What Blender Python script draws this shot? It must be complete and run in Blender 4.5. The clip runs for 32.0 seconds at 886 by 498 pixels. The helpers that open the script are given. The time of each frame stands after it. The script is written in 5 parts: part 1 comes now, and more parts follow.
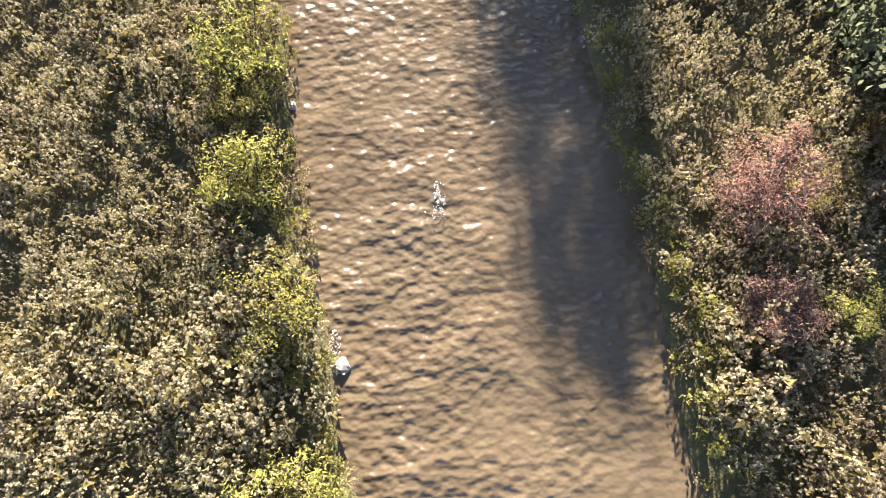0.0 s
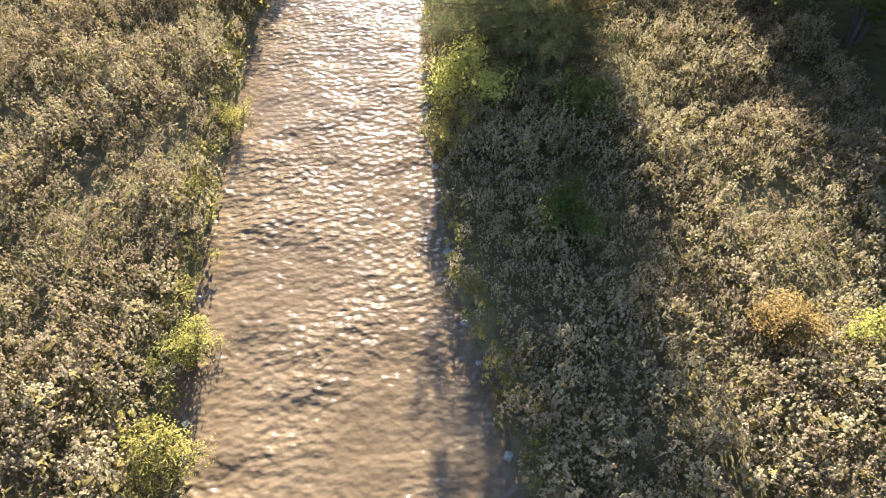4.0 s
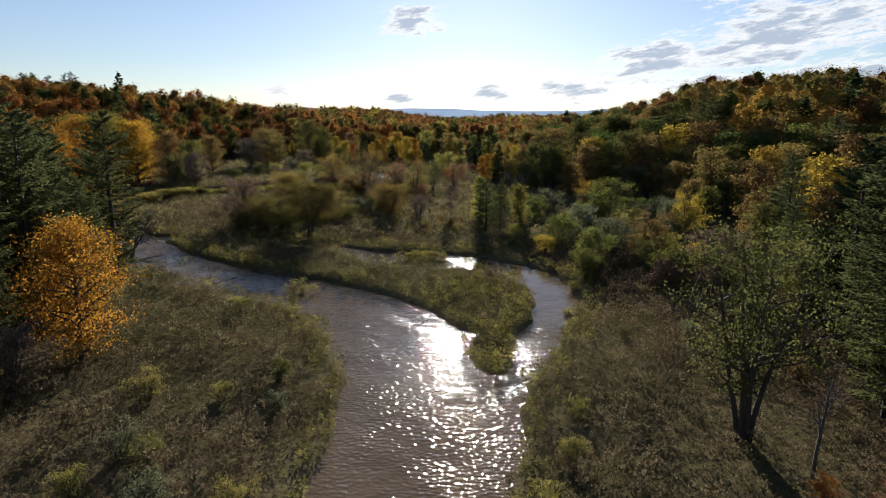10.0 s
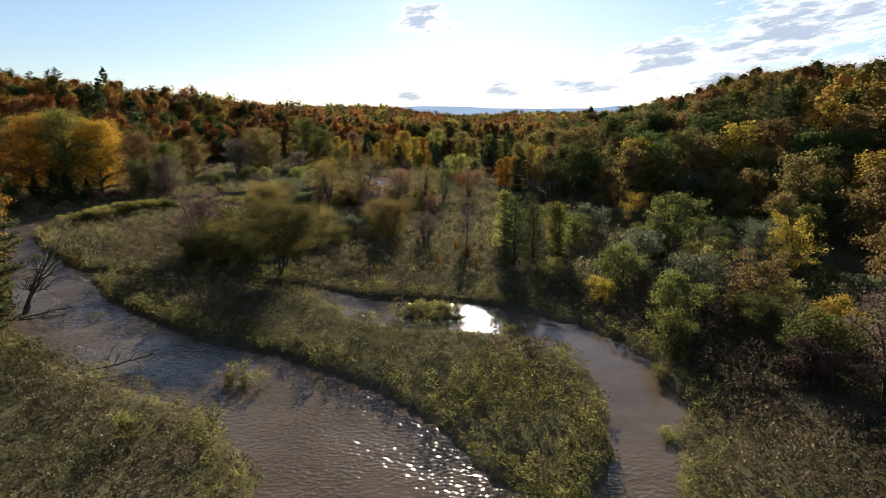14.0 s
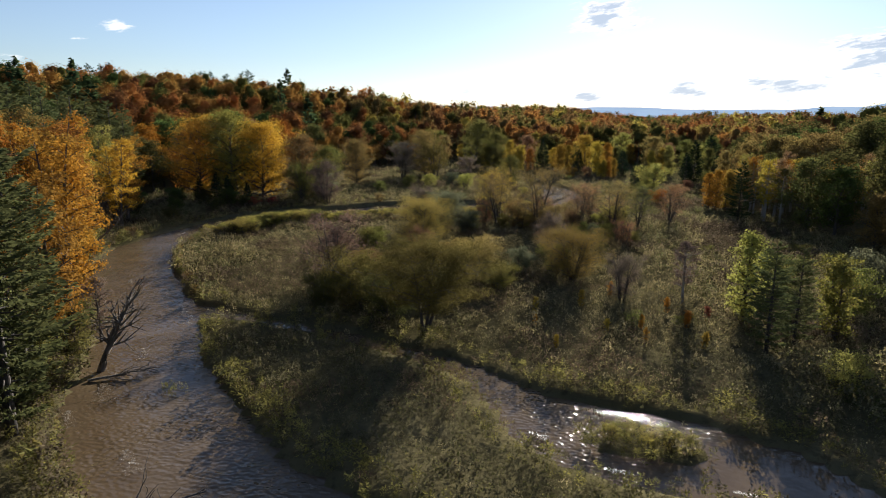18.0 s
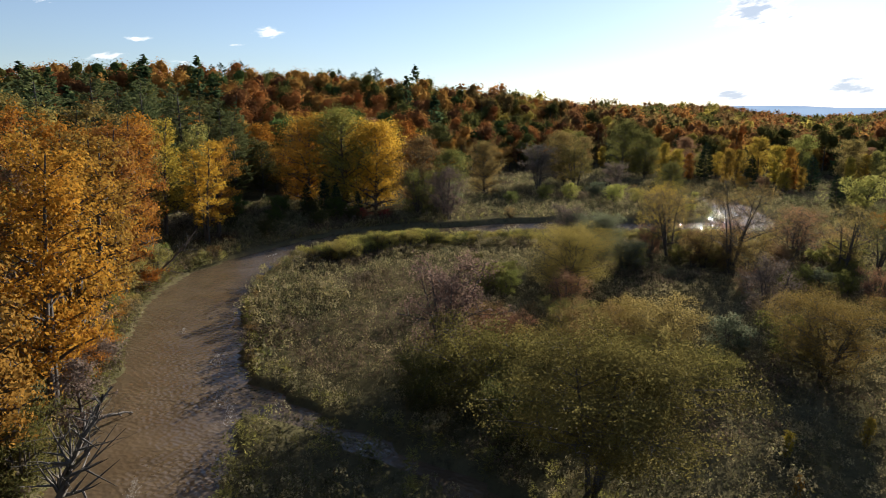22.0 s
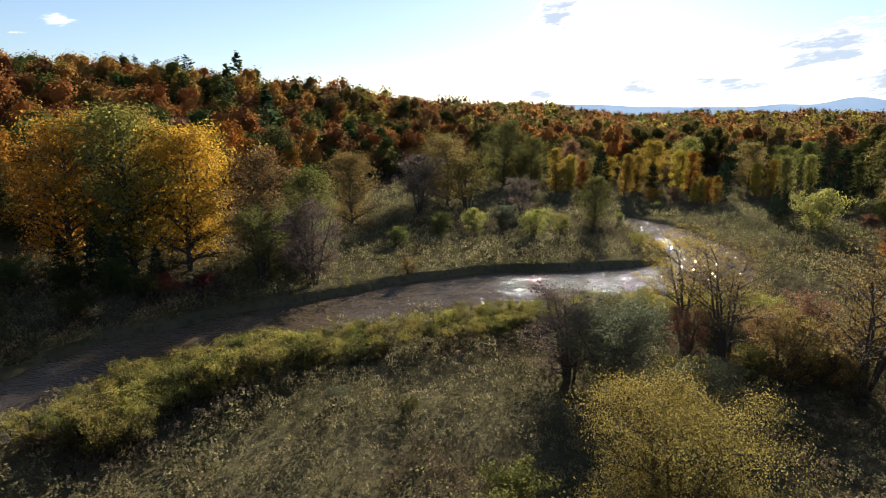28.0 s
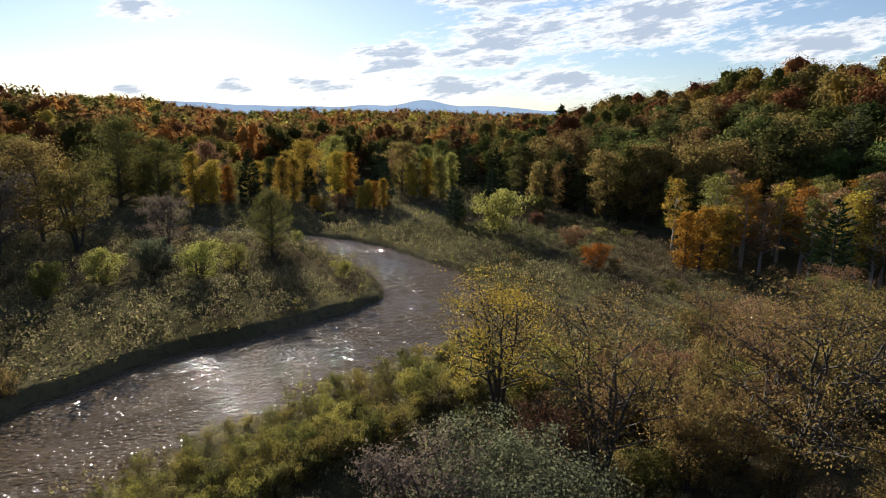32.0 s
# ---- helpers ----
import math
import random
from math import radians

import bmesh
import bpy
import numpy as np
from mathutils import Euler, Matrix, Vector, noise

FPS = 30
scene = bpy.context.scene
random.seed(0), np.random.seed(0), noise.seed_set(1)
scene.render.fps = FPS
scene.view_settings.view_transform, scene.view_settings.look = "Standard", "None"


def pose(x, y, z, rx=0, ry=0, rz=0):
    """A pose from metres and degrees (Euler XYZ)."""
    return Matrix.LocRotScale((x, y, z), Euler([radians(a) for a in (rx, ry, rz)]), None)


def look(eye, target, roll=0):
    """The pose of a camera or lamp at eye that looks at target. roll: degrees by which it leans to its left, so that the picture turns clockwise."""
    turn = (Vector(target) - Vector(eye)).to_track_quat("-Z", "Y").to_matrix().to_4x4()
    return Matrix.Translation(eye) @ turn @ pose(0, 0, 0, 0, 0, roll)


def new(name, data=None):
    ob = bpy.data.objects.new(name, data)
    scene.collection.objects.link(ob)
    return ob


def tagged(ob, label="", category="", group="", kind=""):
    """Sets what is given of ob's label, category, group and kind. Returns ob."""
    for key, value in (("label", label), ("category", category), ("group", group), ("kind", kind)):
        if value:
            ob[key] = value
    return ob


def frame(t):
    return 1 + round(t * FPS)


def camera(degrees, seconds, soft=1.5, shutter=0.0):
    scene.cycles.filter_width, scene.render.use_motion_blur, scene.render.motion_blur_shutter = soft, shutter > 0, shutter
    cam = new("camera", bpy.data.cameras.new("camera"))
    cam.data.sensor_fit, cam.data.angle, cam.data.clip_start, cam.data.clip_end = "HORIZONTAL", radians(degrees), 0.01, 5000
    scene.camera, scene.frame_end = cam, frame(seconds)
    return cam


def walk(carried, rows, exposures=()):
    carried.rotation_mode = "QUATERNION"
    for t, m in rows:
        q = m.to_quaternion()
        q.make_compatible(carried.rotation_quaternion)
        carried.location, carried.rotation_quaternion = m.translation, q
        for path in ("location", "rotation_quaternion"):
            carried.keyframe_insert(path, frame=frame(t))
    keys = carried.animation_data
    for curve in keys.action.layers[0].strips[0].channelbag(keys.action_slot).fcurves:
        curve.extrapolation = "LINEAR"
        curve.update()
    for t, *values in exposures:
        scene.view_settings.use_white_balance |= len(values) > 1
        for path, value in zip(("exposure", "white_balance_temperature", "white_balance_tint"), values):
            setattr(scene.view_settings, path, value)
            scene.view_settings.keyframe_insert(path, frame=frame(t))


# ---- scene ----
cam = camera(70.2, 32.0, 1.0)
PATH = [
    (0, -1.395, -38.525, 19.700, 14.43, -0.10, -5.17),
    (0.5, -1.174, -35.844, 19.700, 16.63, -0.10, -4.86),
    (1, -0.973, -33.162, 19.700, 18.88, -0.10, -4.64),
    (1.5, -0.791, -30.468, 19.700, 21.44, -0.10, -4.54),
    (2, -0.616, -27.733, 19.700, 24.43, -0.10, -4.47),
    (2.5, -0.451, -25.008, 19.700, 27.96, -0.10, -4.30),
    (3, -0.296, -22.261, 19.700, 31.90, -0.10, -4.15),
    (3.5, -0.153, -19.554, 19.700, 35.93, -0.10, -3.98),
    (4, -0.037, -16.935, 19.700, 39.72, -0.10, -3.46),
    (4.5, 0.000, -14.300, 19.700, 43.65, -0.10, -2.44),
    (6.5, 0.000, -2.300, 19.700, 59.40, -0.50, 0.30),
    (7, 0.000, 0.640, 19.700, 63.60, -0.50, 0.30),
    (7.5, -0.160, 3.360, 19.700, 67.80, -0.50, 0.20),
    (8, -0.160, 6.240, 19.540, 72.10, -0.50, 0.20),
    (8.5, -0.320, 9.120, 19.700, 76.10, -0.40, 0.20),
    (9, -0.320, 12.000, 19.700, 78.10, -0.40, 0.30),
    (10, -0.480, 17.920, 19.540, 78.20, -0.40, 0.30),
    (11, -0.640, 24.000, 19.540, 78.10, -0.40, 0.30),
    (12, -0.640, 30.560, 19.380, 78.10, -0.40, 0.40),
    (13, -0.800, 37.120, 19.380, 78.00, -0.40, 0.40),
    (13.5, -0.960, 40.480, 19.380, 78.00, -0.30, 0.50),
    (15.5, -2.080, 52.160, 19.700, 78.00, -0.50, 6.70),
    (16, -2.560, 55.200, 19.700, 78.00, -0.50, 8.70),
    (17, -3.840, 61.120, 19.700, 78.00, -0.40, 12.70),
    (18, -5.280, 66.240, 19.700, 78.00, -0.40, 16.70),
    (19, -7.040, 71.360, 19.700, 78.00, -0.40, 20.50),
    (20, -9.280, 76.640, 19.540, 77.90, -0.40, 23.20),
    (21, -12.160, 82.560, 19.380, 77.90, -0.40, 25.80),
    (22, -15.360, 88.480, 19.380, 77.90, -0.30, 28.20),
    (23, -18.880, 94.720, 19.220, 78.00, -0.30, 29.80),
    (24, -22.400, 100.800, 19.220, 78.00, -0.30, 30.00),
    (24.5, -24.320, 103.840, 19.220, 78.00, -0.30, 30.00),
    (26.5, -32.480, 115.680, 19.540, 77.80, -0.30, 27.30),
    (27, -34.720, 118.560, 19.540, 77.80, -0.30, 23.30),
    (28, -38.400, 124.480, 19.700, 77.80, -0.40, 12.80),
    (29, -41.280, 130.400, 19.700, 77.90, -0.60, 2.50),
    (30, -43.520, 136.480, 19.700, 77.90, -0.80, -7.50),
    (31, -45.120, 142.560, 19.540, 78.00, -0.90, -15.50),
    (32, -46.400, 149.120, 19.220, 78.10, -1.10, -21.80),
]
walk(cam, [(t, pose(*p)) for t, *p in PATH],
     exposures=[(0, 3.05), (4, 3.35), (6.5, 3.1), (7.5, 2.8), (8.0, 2.5), (8.5, 1.72), (9.0, 0.92), (11, 0.97), (13, 1.07), (16, 1.2), (20, 1.2), (24, 1.32), (28, 1.34), (31, 1.13), (32, 1.07)])

# ---- light: a low sun ahead, a blue sky with broken cloud ----
SUN_AZ, SUN_EL = 2.2, 17.0          # degrees east of +y, degrees above the horizon
sun = new("sun", bpy.data.lights.new("sun", "SUN"))
sun.data.energy, sun.data.angle, sun.data.color = 5.0, radians(0.53), (1.0, 0.945, 0.85)
sun_way = Vector((math.sin(radians(SUN_AZ)) * math.cos(radians(SUN_EL)),
                  math.cos(radians(SUN_AZ)) * math.cos(radians(SUN_EL)), math.sin(radians(SUN_EL))))
sun.matrix_world = look(sun_way * 300, (0, 0, 0))


class Nodes:
    """Short hand for wiring node trees."""

    def __init__(self, tree):
        self.tree = tree
        tree.nodes.clear()

    def add(self, kind, **settings):
        node = self.tree.nodes.new(kind)
        for key, value in settings.items():
            if key == "op":
                node.operation = value
            elif key == "noise_dimensions":
                node.noise_dimensions = value
        return node

    def link(self, a, b):
        self.tree.links.new(a, b)

    def math(self, op, a, b=None, clamp=False):
        node = self.tree.nodes.new("ShaderNodeMath")
        node.operation, node.use_clamp = op, clamp
        for slot, value in zip(node.inputs, (a, b)):
            if value is None:
                continue
            if isinstance(value, (int, float)):
                slot.default_value = value
            else:
                self.link(value, slot)
        return node.outputs[0]

    def span(self, value, lo, hi, out_lo=0.0, out_hi=1.0):
        node = self.tree.nodes.new("ShaderNodeMapRange")
        node.interpolation_type = "SMOOTHSTEP"
        self.link(value, node.inputs[0])
        for slot, number in zip(list(node.inputs)[1:5], (lo, hi, out_lo, out_hi)):
            slot.default_value = number
        return node.outputs[0]

    def mix(self, factor, a, b):
        node = self.tree.nodes.new("ShaderNodeMix")
        node.data_type = "RGBA"
        for slot, value in ((node.inputs[0], factor), (node.inputs[6], a), (node.inputs[7], b)):
            if isinstance(value, (int, float)):
                slot.default_value = value
            elif isinstance(value, tuple):
                slot.default_value = (*value, 1) if len(value) == 3 else value
            else:
                self.link(value, slot)
        return node.outputs[2]

    def noise(self, vector, scale, detail=4.0, rough=0.55):
        node = self.tree.nodes.new("ShaderNodeTexNoise")
        node.inputs["Scale"].default_value = scale
        node.inputs["Detail"].default_value = detail
        node.inputs["Roughness"].default_value = rough
        if vector is not None:
            self.link(vector, node.inputs["Vector"])
        return node.outputs["Fac"]


world = bpy.data.worlds.new("sky")
scene.world = world
world.use_nodes = True
W = Nodes(world.node_tree)
sky = W.add("ShaderNodeTexSky")
sky.sky_type, sky.sun_disc = "NISHITA", False
sky.sun_elevation, sky.sun_rotation = radians(SUN_EL), radians(SUN_AZ)
sky.air_density, sky.dust_density, sky.ozone_density = 1.0, 0.12, 2.6
place = W.add("ShaderNodeTexCoord").outputs["Generated"]
parts = W.add("ShaderNodeSeparateXYZ")
W.link(place, parts.inputs[0])
azim = W.math("MULTIPLY", W.math("ARCTAN2", parts.outputs[0], parts.outputs[1]), 57.2958)
elev = W.math("MULTIPLY", W.math("ARCSINE", parts.outputs[2]), 57.2958)
# cloud field in degrees, long across and thin upwards near the horizon
cell = W.add("ShaderNodeCombineXYZ")
W.link(W.math("MULTIPLY", azim, 0.13), cell.inputs[0])
W.link(W.math("MULTIPLY", W.math("SUBTRACT", elev, W.math("MULTIPLY", azim, 0.14)), 0.5), cell.inputs[1])
field = W.noise(cell.outputs[0], 1.0, 9.0, 0.6)
fine = W.noise(cell.outputs[0], 2.9, 9.0, 0.6)
wisp = W.noise(cell.outputs[0], 8.5, 6.0, 0.6)


def puff(az, el, wide, high, slope=0.0):
    """A cloud about one place of the sky in degrees: 1 in its middle, 0 at its rim."""
    dx = W.math("MULTIPLY", W.math("SUBTRACT", azim, az), 1.0 / wide)
    lift = W.math("MULTIPLY", W.math("SUBTRACT", azim, az), slope)
    dy = W.math("MULTIPLY", W.math("SUBTRACT", W.math("SUBTRACT", elev, el), lift), 1.0 / high)
    far_off = W.math("SQRT", W.math("ADD", W.math("MULTIPLY", dx, dx), W.math("MULTIPLY", dy, dy)))
    return W.math("SUBTRACT", 1.0, far_off, True)


mask = None
for spot in ((-42.8, 6.6, 2.6, 1.0), (-45.9, 5.5, 1.8, 0.7), (-53.2, 5.6, 2.4, 0.55), (-55.3, 4.2, 4.4, 1.0), (-49.9, 4.0, 4.0, 0.9), (-60.0, 8.1, 4.4, 0.8), (-66.0, 5.0, 4.0, 1.0),
             (-14.5, 2.2, 5.0, 1.6), (-3.0, 8.1, 5.5, 2.2), (4.0, 2.0, 4.0, 1.5), (-4.0, 1.6, 3.0, 0.9), (11.0, 2.6, 5.5, 1.9), (18.0, 4.6, 11.0, 3.6, 0.22), (27.0, 6.6, 15.0, 4.6, 0.2),
             (38.0, 8.2, 17.0, 5.0, 0.1), (22.0, 2.6, 11.0, 2.2), (32.5, 3.1, 11.0, 2.8), (26.0, 10.0, 16.0, 2.4), (52.0, 6.0, 12.0, 3.0), (44.0, 13.0, 20.0, 4.0)):
    one = puff(*spot)
    mask = one if mask is None else W.math("MAXIMUM", mask, one)
cover = W.math("ADD", W.math("MULTIPLY", W.math("SUBTRACT", mask, 0.42), 0.95), W.math("MULTIPLY", W.math("SUBTRACT", field, 0.5), 1.5))
cover = W.math("ADD", cover, W.math("MULTIPLY", W.math("SUBTRACT", fine, 0.5), 0.9))
cover = W.math("ADD", cover, W.math("MULTIPLY", W.math("SUBTRACT", wisp, 0.5), 0.75))
whole_sky = W.span(azim, -24.0, -6.0)
cover = W.math("SUBTRACT", cover, W.math("MULTIPLY", W.math("SUBTRACT", 1.0, whole_sky), 0.3))
dense = W.math("MULTIPLY", W.span(cover, -0.05, 0.26), W.span(mask, 0.02, 0.35))
thick = W.math("MULTIPLY", whole_sky, W.span(W.math("ADD", cover, W.math("MULTIPLY", W.math("SUBTRACT", fine, 0.5), 0.7)), 0.14, 0.52))
tint = W.mix(thick, (10.5, 10.6, 10.8), (5.0, 5.8, 7.1))
air = W.add("ShaderNodeHueSaturation")
air.inputs["Saturation"].default_value = 0.8
W.link(sky.outputs[0], air.inputs["Color"])
cool = W.add("ShaderNodeMix")
cool.data_type, cool.blend_type = "RGBA", "MULTIPLY"
cool.inputs[0].default_value = 1.0
cool.inputs[7].default_value = (0.93, 0.99, 1.16, 1)
W.link(air.outputs[0], cool.inputs[6])
whole = W.mix(W.math("MULTIPLY", dense, 0.92), cool.outputs[2], tint)
back = W.add("ShaderNodeBackground")
back.inputs["Strength"].default_value = 0.05
W.link(whole, back.inputs["Color"])
W.link(back.outputs[0], W.add("ShaderNodeOutputWorld").inputs[0])


# ---- materials ----
def material(name):
    m = bpy.data.materials.new(name)
    m.use_nodes = True
    return m, Nodes(m.node_tree)


def finish(n, surface):
    n.link(surface, n.add("ShaderNodeOutputMaterial").inputs[0])


def leaf_material(name, low, high, through_light=0.45, patch=0.12, speckle=0.55, gloss=0.0, rich=0.89):
    """Thin leaves: colour varies leaf by leaf, plant by plant and in patches; light comes through them."""
    m, n = material(name)
    geo, info = n.add("ShaderNodeNewGeometry"), n.add("ShaderNodeObjectInfo")
    patches = n.noise(geo.outputs["Position"], patch, 3.0)
    f = n.math("ADD", n.math("MULTIPLY", geo.outputs["Random Per Island"], speckle),
               n.math("MULTIPLY", n.span(patches, 0.32, 0.68), 1 - speckle))
    col = n.mix(f, low, high)
    hsv = n.add("ShaderNodeHueSaturation")
    n.link(col, hsv.inputs["Color"])
    n.link(n.math("MULTIPLY_ADD", info.outputs["Random"], 0.03), hsv.inputs["Hue"])
    hsv.inputs["Hue"].links[0].from_node.inputs[2].default_value = 0.485
    n.link(n.math("ADD", n.math("MULTIPLY", info.outputs["Random"], 0.35), 0.82), hsv.inputs["Value"])
    hsv.inputs["Saturation"].default_value = rich
    body, glow, blend = n.add("ShaderNodeBsdfPrincipled"), n.add("ShaderNodeBsdfTranslucent"), n.add("ShaderNodeMixShader")
    body.inputs["Roughness"].default_value = 0.62
    body.inputs["Specular IOR Level"].default_value = gloss
    n.link(hsv.outputs[0], body.inputs["Base Color"])
    n.link(hsv.outputs[0], glow.inputs["Color"])
    blend.inputs[0].default_value = through_light
    n.link(body.outputs[0], blend.inputs[1])
    n.link(glow.outputs[0], blend.inputs[2])
    finish(n, blend.outputs[0])
    return m


def bark_material(name, dark, light):
    m, n = material(name)
    co = n.add("ShaderNodeTexCoord").outputs["Object"]
    squeeze = n.add("ShaderNodeMapping")
    squeeze.inputs["Scale"].default_value = (9, 9, 1.6)
    n.link(co, squeeze.inputs[0])
    grain = n.noise(squeeze.outputs[0], 1.0, 6.0, 0.65)
    blotch = n.noise(co, 0.9, 3.0)
    col = n.mix(n.math("MULTIPLY", n.math("ADD", grain, blotch), 0.5), dark, light)
    body, bump = n.add("ShaderNodeBsdfPrincipled"), n.add("ShaderNodeBump")
    bump.inputs["Strength"].default_value, bump.inputs["Distance"].default_value = 0.6, 0.03
    n.link(grain, bump.inputs["Height"])
    n.link(bump.outputs[0], body.inputs["Normal"])
    n.link(col, body.inputs["Base Color"])
    body.inputs["Roughness"].default_value = 0.9
    finish(n, body.outputs[0])
    return m


GOLD = leaf_material("gold_leaves", (0.28, 0.12, 0.02), (0.42, 0.21, 0.036), 0.4, rich=0.99)
YELLOW = leaf_material("yellow_leaves", (0.29, 0.195, 0.028), (0.45, 0.31, 0.055), 0.5, rich=0.99)
ORANGE = leaf_material("orange_leaves", (0.255, 0.095, 0.015), (0.40, 0.172, 0.026), 0.4, rich=0.99)
RED = leaf_material("red_leaves", (0.15, 0.03, 0.02), (0.27, 0.068, 0.03), 0.5)
RUST = leaf_material("rust_leaves", (0.20, 0.10, 0.045), (0.33, 0.17, 0.07), 0.5)
LIME = leaf_material("yellow_green_leaves", (0.21, 0.195, 0.03), (0.37, 0.325, 0.058), 0.5, rich=0.88)
OLIVE = leaf_material("olive_leaves", (0.085, 0.10, 0.018), (0.20, 0.18, 0.035), 0.5)
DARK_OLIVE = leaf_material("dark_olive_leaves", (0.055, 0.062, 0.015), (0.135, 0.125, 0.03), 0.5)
GREEN = leaf_material("green_leaves", (0.055, 0.085, 0.016), (0.12, 0.16, 0.03), 0.5)
TWIGGY = leaf_material("grey_twigs", (0.11, 0.085, 0.06), (0.22, 0.15, 0.11), 0.3)
PINKISH = leaf_material("faded_red_twigs", (0.13, 0.078, 0.055), (0.235, 0.145, 0.10), 0.38)
SILVER = leaf_material("grey_green_leaves", (0.10, 0.115, 0.06), (0.20, 0.20, 0.10), 0.5)
PINE = leaf_material("pine_needles", (0.018, 0.036, 0.014), (0.045, 0.068, 0.022), 0.1)
PINE_PALE = leaf_material("pale_pine_needles", (0.05, 0.066, 0.028), (0.16, 0.165, 0.062), 0.36)
SPRUCE = leaf_material("spruce_needles", (0.02, 0.04, 0.018), (0.048, 0.07, 0.028), 0.12)
TAWNY = leaf_material("tawny_leaves", (0.16, 0.105, 0.028), (0.31, 0.205, 0.05), 0.5)
PLUME = leaf_material("seed_plumes", (0.29, 0.24, 0.12), (0.405, 0.34, 0.18), 0.45, 0.9, 0.16)
PLUME_UMBER = leaf_material("umber_seed_plumes", (0.066, 0.0498, 0.03), (0.252, 0.192, 0.118), 0.55, 0.9, 0.16)
PLUME_DULL = leaf_material("dull_seed_plumes", (0.066, 0.0588, 0.0276), (0.258, 0.226, 0.11), 0.55, 0.9, 0.16)
PLUME_PALE = leaf_material("pale_seed_plumes", (0.129, 0.102, 0.048), (0.408, 0.326, 0.154), 0.55, 0.9, 0.16)
HERB_LIGHT = leaf_material("light_meadow_leaves", (0.12, 0.096, 0.026), (0.235, 0.19, 0.055), 0.45, 0.9, 0.16)
PLUME_BROWN = leaf_material("brown_seed_plumes", (0.21, 0.155, 0.085), (0.33, 0.25, 0.14), 0.45, 0.9, 0.16)
HERB = leaf_material("meadow_leaves", (0.042, 0.0468, 0.012), (0.186, 0.182, 0.0504), 0.6, 0.9, 0.16)
HERB_DRY = leaf_material("dry_meadow_leaves", (0.033, 0.0252, 0.012), (0.142, 0.103, 0.048), 0.45, 0.9, 0.16)
REED = leaf_material("bank_grass", (0.072, 0.066, 0.0144), (0.294, 0.246, 0.0528), 0.5, 0.9, 0.16)
WOODS = {tone: leaf_material(tone + "_wood_crowns", low, high, 0.5, 0.16, 0.16, rich=0.94) for tone, low, high in (
    ("gold", (0.27, 0.130, 0.023), (0.43, 0.220, 0.039)), ("yellow", (0.21, 0.155, 0.026), (0.38, 0.27, 0.046)), ("orange", (0.235, 0.083, 0.018), (0.40, 0.160, 0.031)),
    ("rust", (0.15, 0.070, 0.022), (0.27, 0.130, 0.036)), ("olive", (0.072, 0.078, 0.018), (0.156, 0.143, 0.031)), ("green", (0.046, 0.068, 0.018), (0.098, 0.124, 0.029)),
    ("red", (0.247, 0.052, 0.021), (0.390, 0.098, 0.029)), ("tawny", (0.130, 0.088, 0.029), (0.260, 0.169, 0.047)), ("pine", (0.028, 0.046, 0.02), (0.062, 0.085, 0.03)))}
WILLOW = leaf_material("willow_leaves", (0.21, 0.175, 0.026), (0.37, 0.295, 0.045), 0.5)
PINE_MID = leaf_material("mid_pine_needles", (0.066, 0.084, 0.029), (0.172, 0.178, 0.056), 0.3)
TONES = {"gold": GOLD, "yellow": YELLOW, "orange": ORANGE, "rust": RUST, "olive": OLIVE, "green": GREEN, "red": RED, "tawny": TAWNY, "pine": PINE}
AMBER = leaf_material("amber_leaves", (0.42, 0.22, 0.024), (0.56, 0.345, 0.044), 0.52, rich=0.99)
PLUME_FADED = leaf_material("faded_seed_plumes", (0.069, 0.0468, 0.027), (0.258, 0.18, 0.102), 0.45, 0.9, 0.16)
GOLD_OLIVE = leaf_material("gold_olive_leaves", (0.19, 0.145, 0.024), (0.36, 0.25, 0.04), 0.46)
HERB_TAN = leaf_material("tan_meadow_leaves", (0.084, 0.0708, 0.024), (0.288, 0.234, 0.0816), 0.6, 0.9, 0.16)
RUST_GOLD = leaf_material("rusty_gold_leaves", (0.18, 0.09, 0.018), (0.36, 0.17, 0.028), 0.4, rich=0.96)
RED_TWIG = leaf_material("red_twigs", (0.16, 0.068, 0.055), (0.29, 0.135, 0.10), 0.4)
GROVE = leaf_material("brown_gold_leaves", (0.14, 0.095, 0.024), (0.31, 0.20, 0.045), 0.52)
GREEN_GOLD = leaf_material("green_gold_leaves", (0.15, 0.165, 0.022), (0.31, 0.275, 0.036), 0.54)
MID_OLIVE = leaf_material("mid_olive_leaves", (0.095, 0.08, 0.017), (0.2, 0.155, 0.03), 0.42)
BARK = bark_material("grey_brown_bark", (0.035, 0.028, 0.022), (0.09, 0.073, 0.058))
BARK_PINE = bark_material("dark_pine_bark", (0.022, 0.018, 0.015), (0.065, 0.052, 0.042))
BARK_PALE = bark_material("pale_bark", (0.16, 0.14, 0.12), (0.36, 0.33, 0.29))
BARK_DEAD = bark_material("weathered_dead_wood", (0.05, 0.042, 0.036), (0.15, 0.13, 0.11))


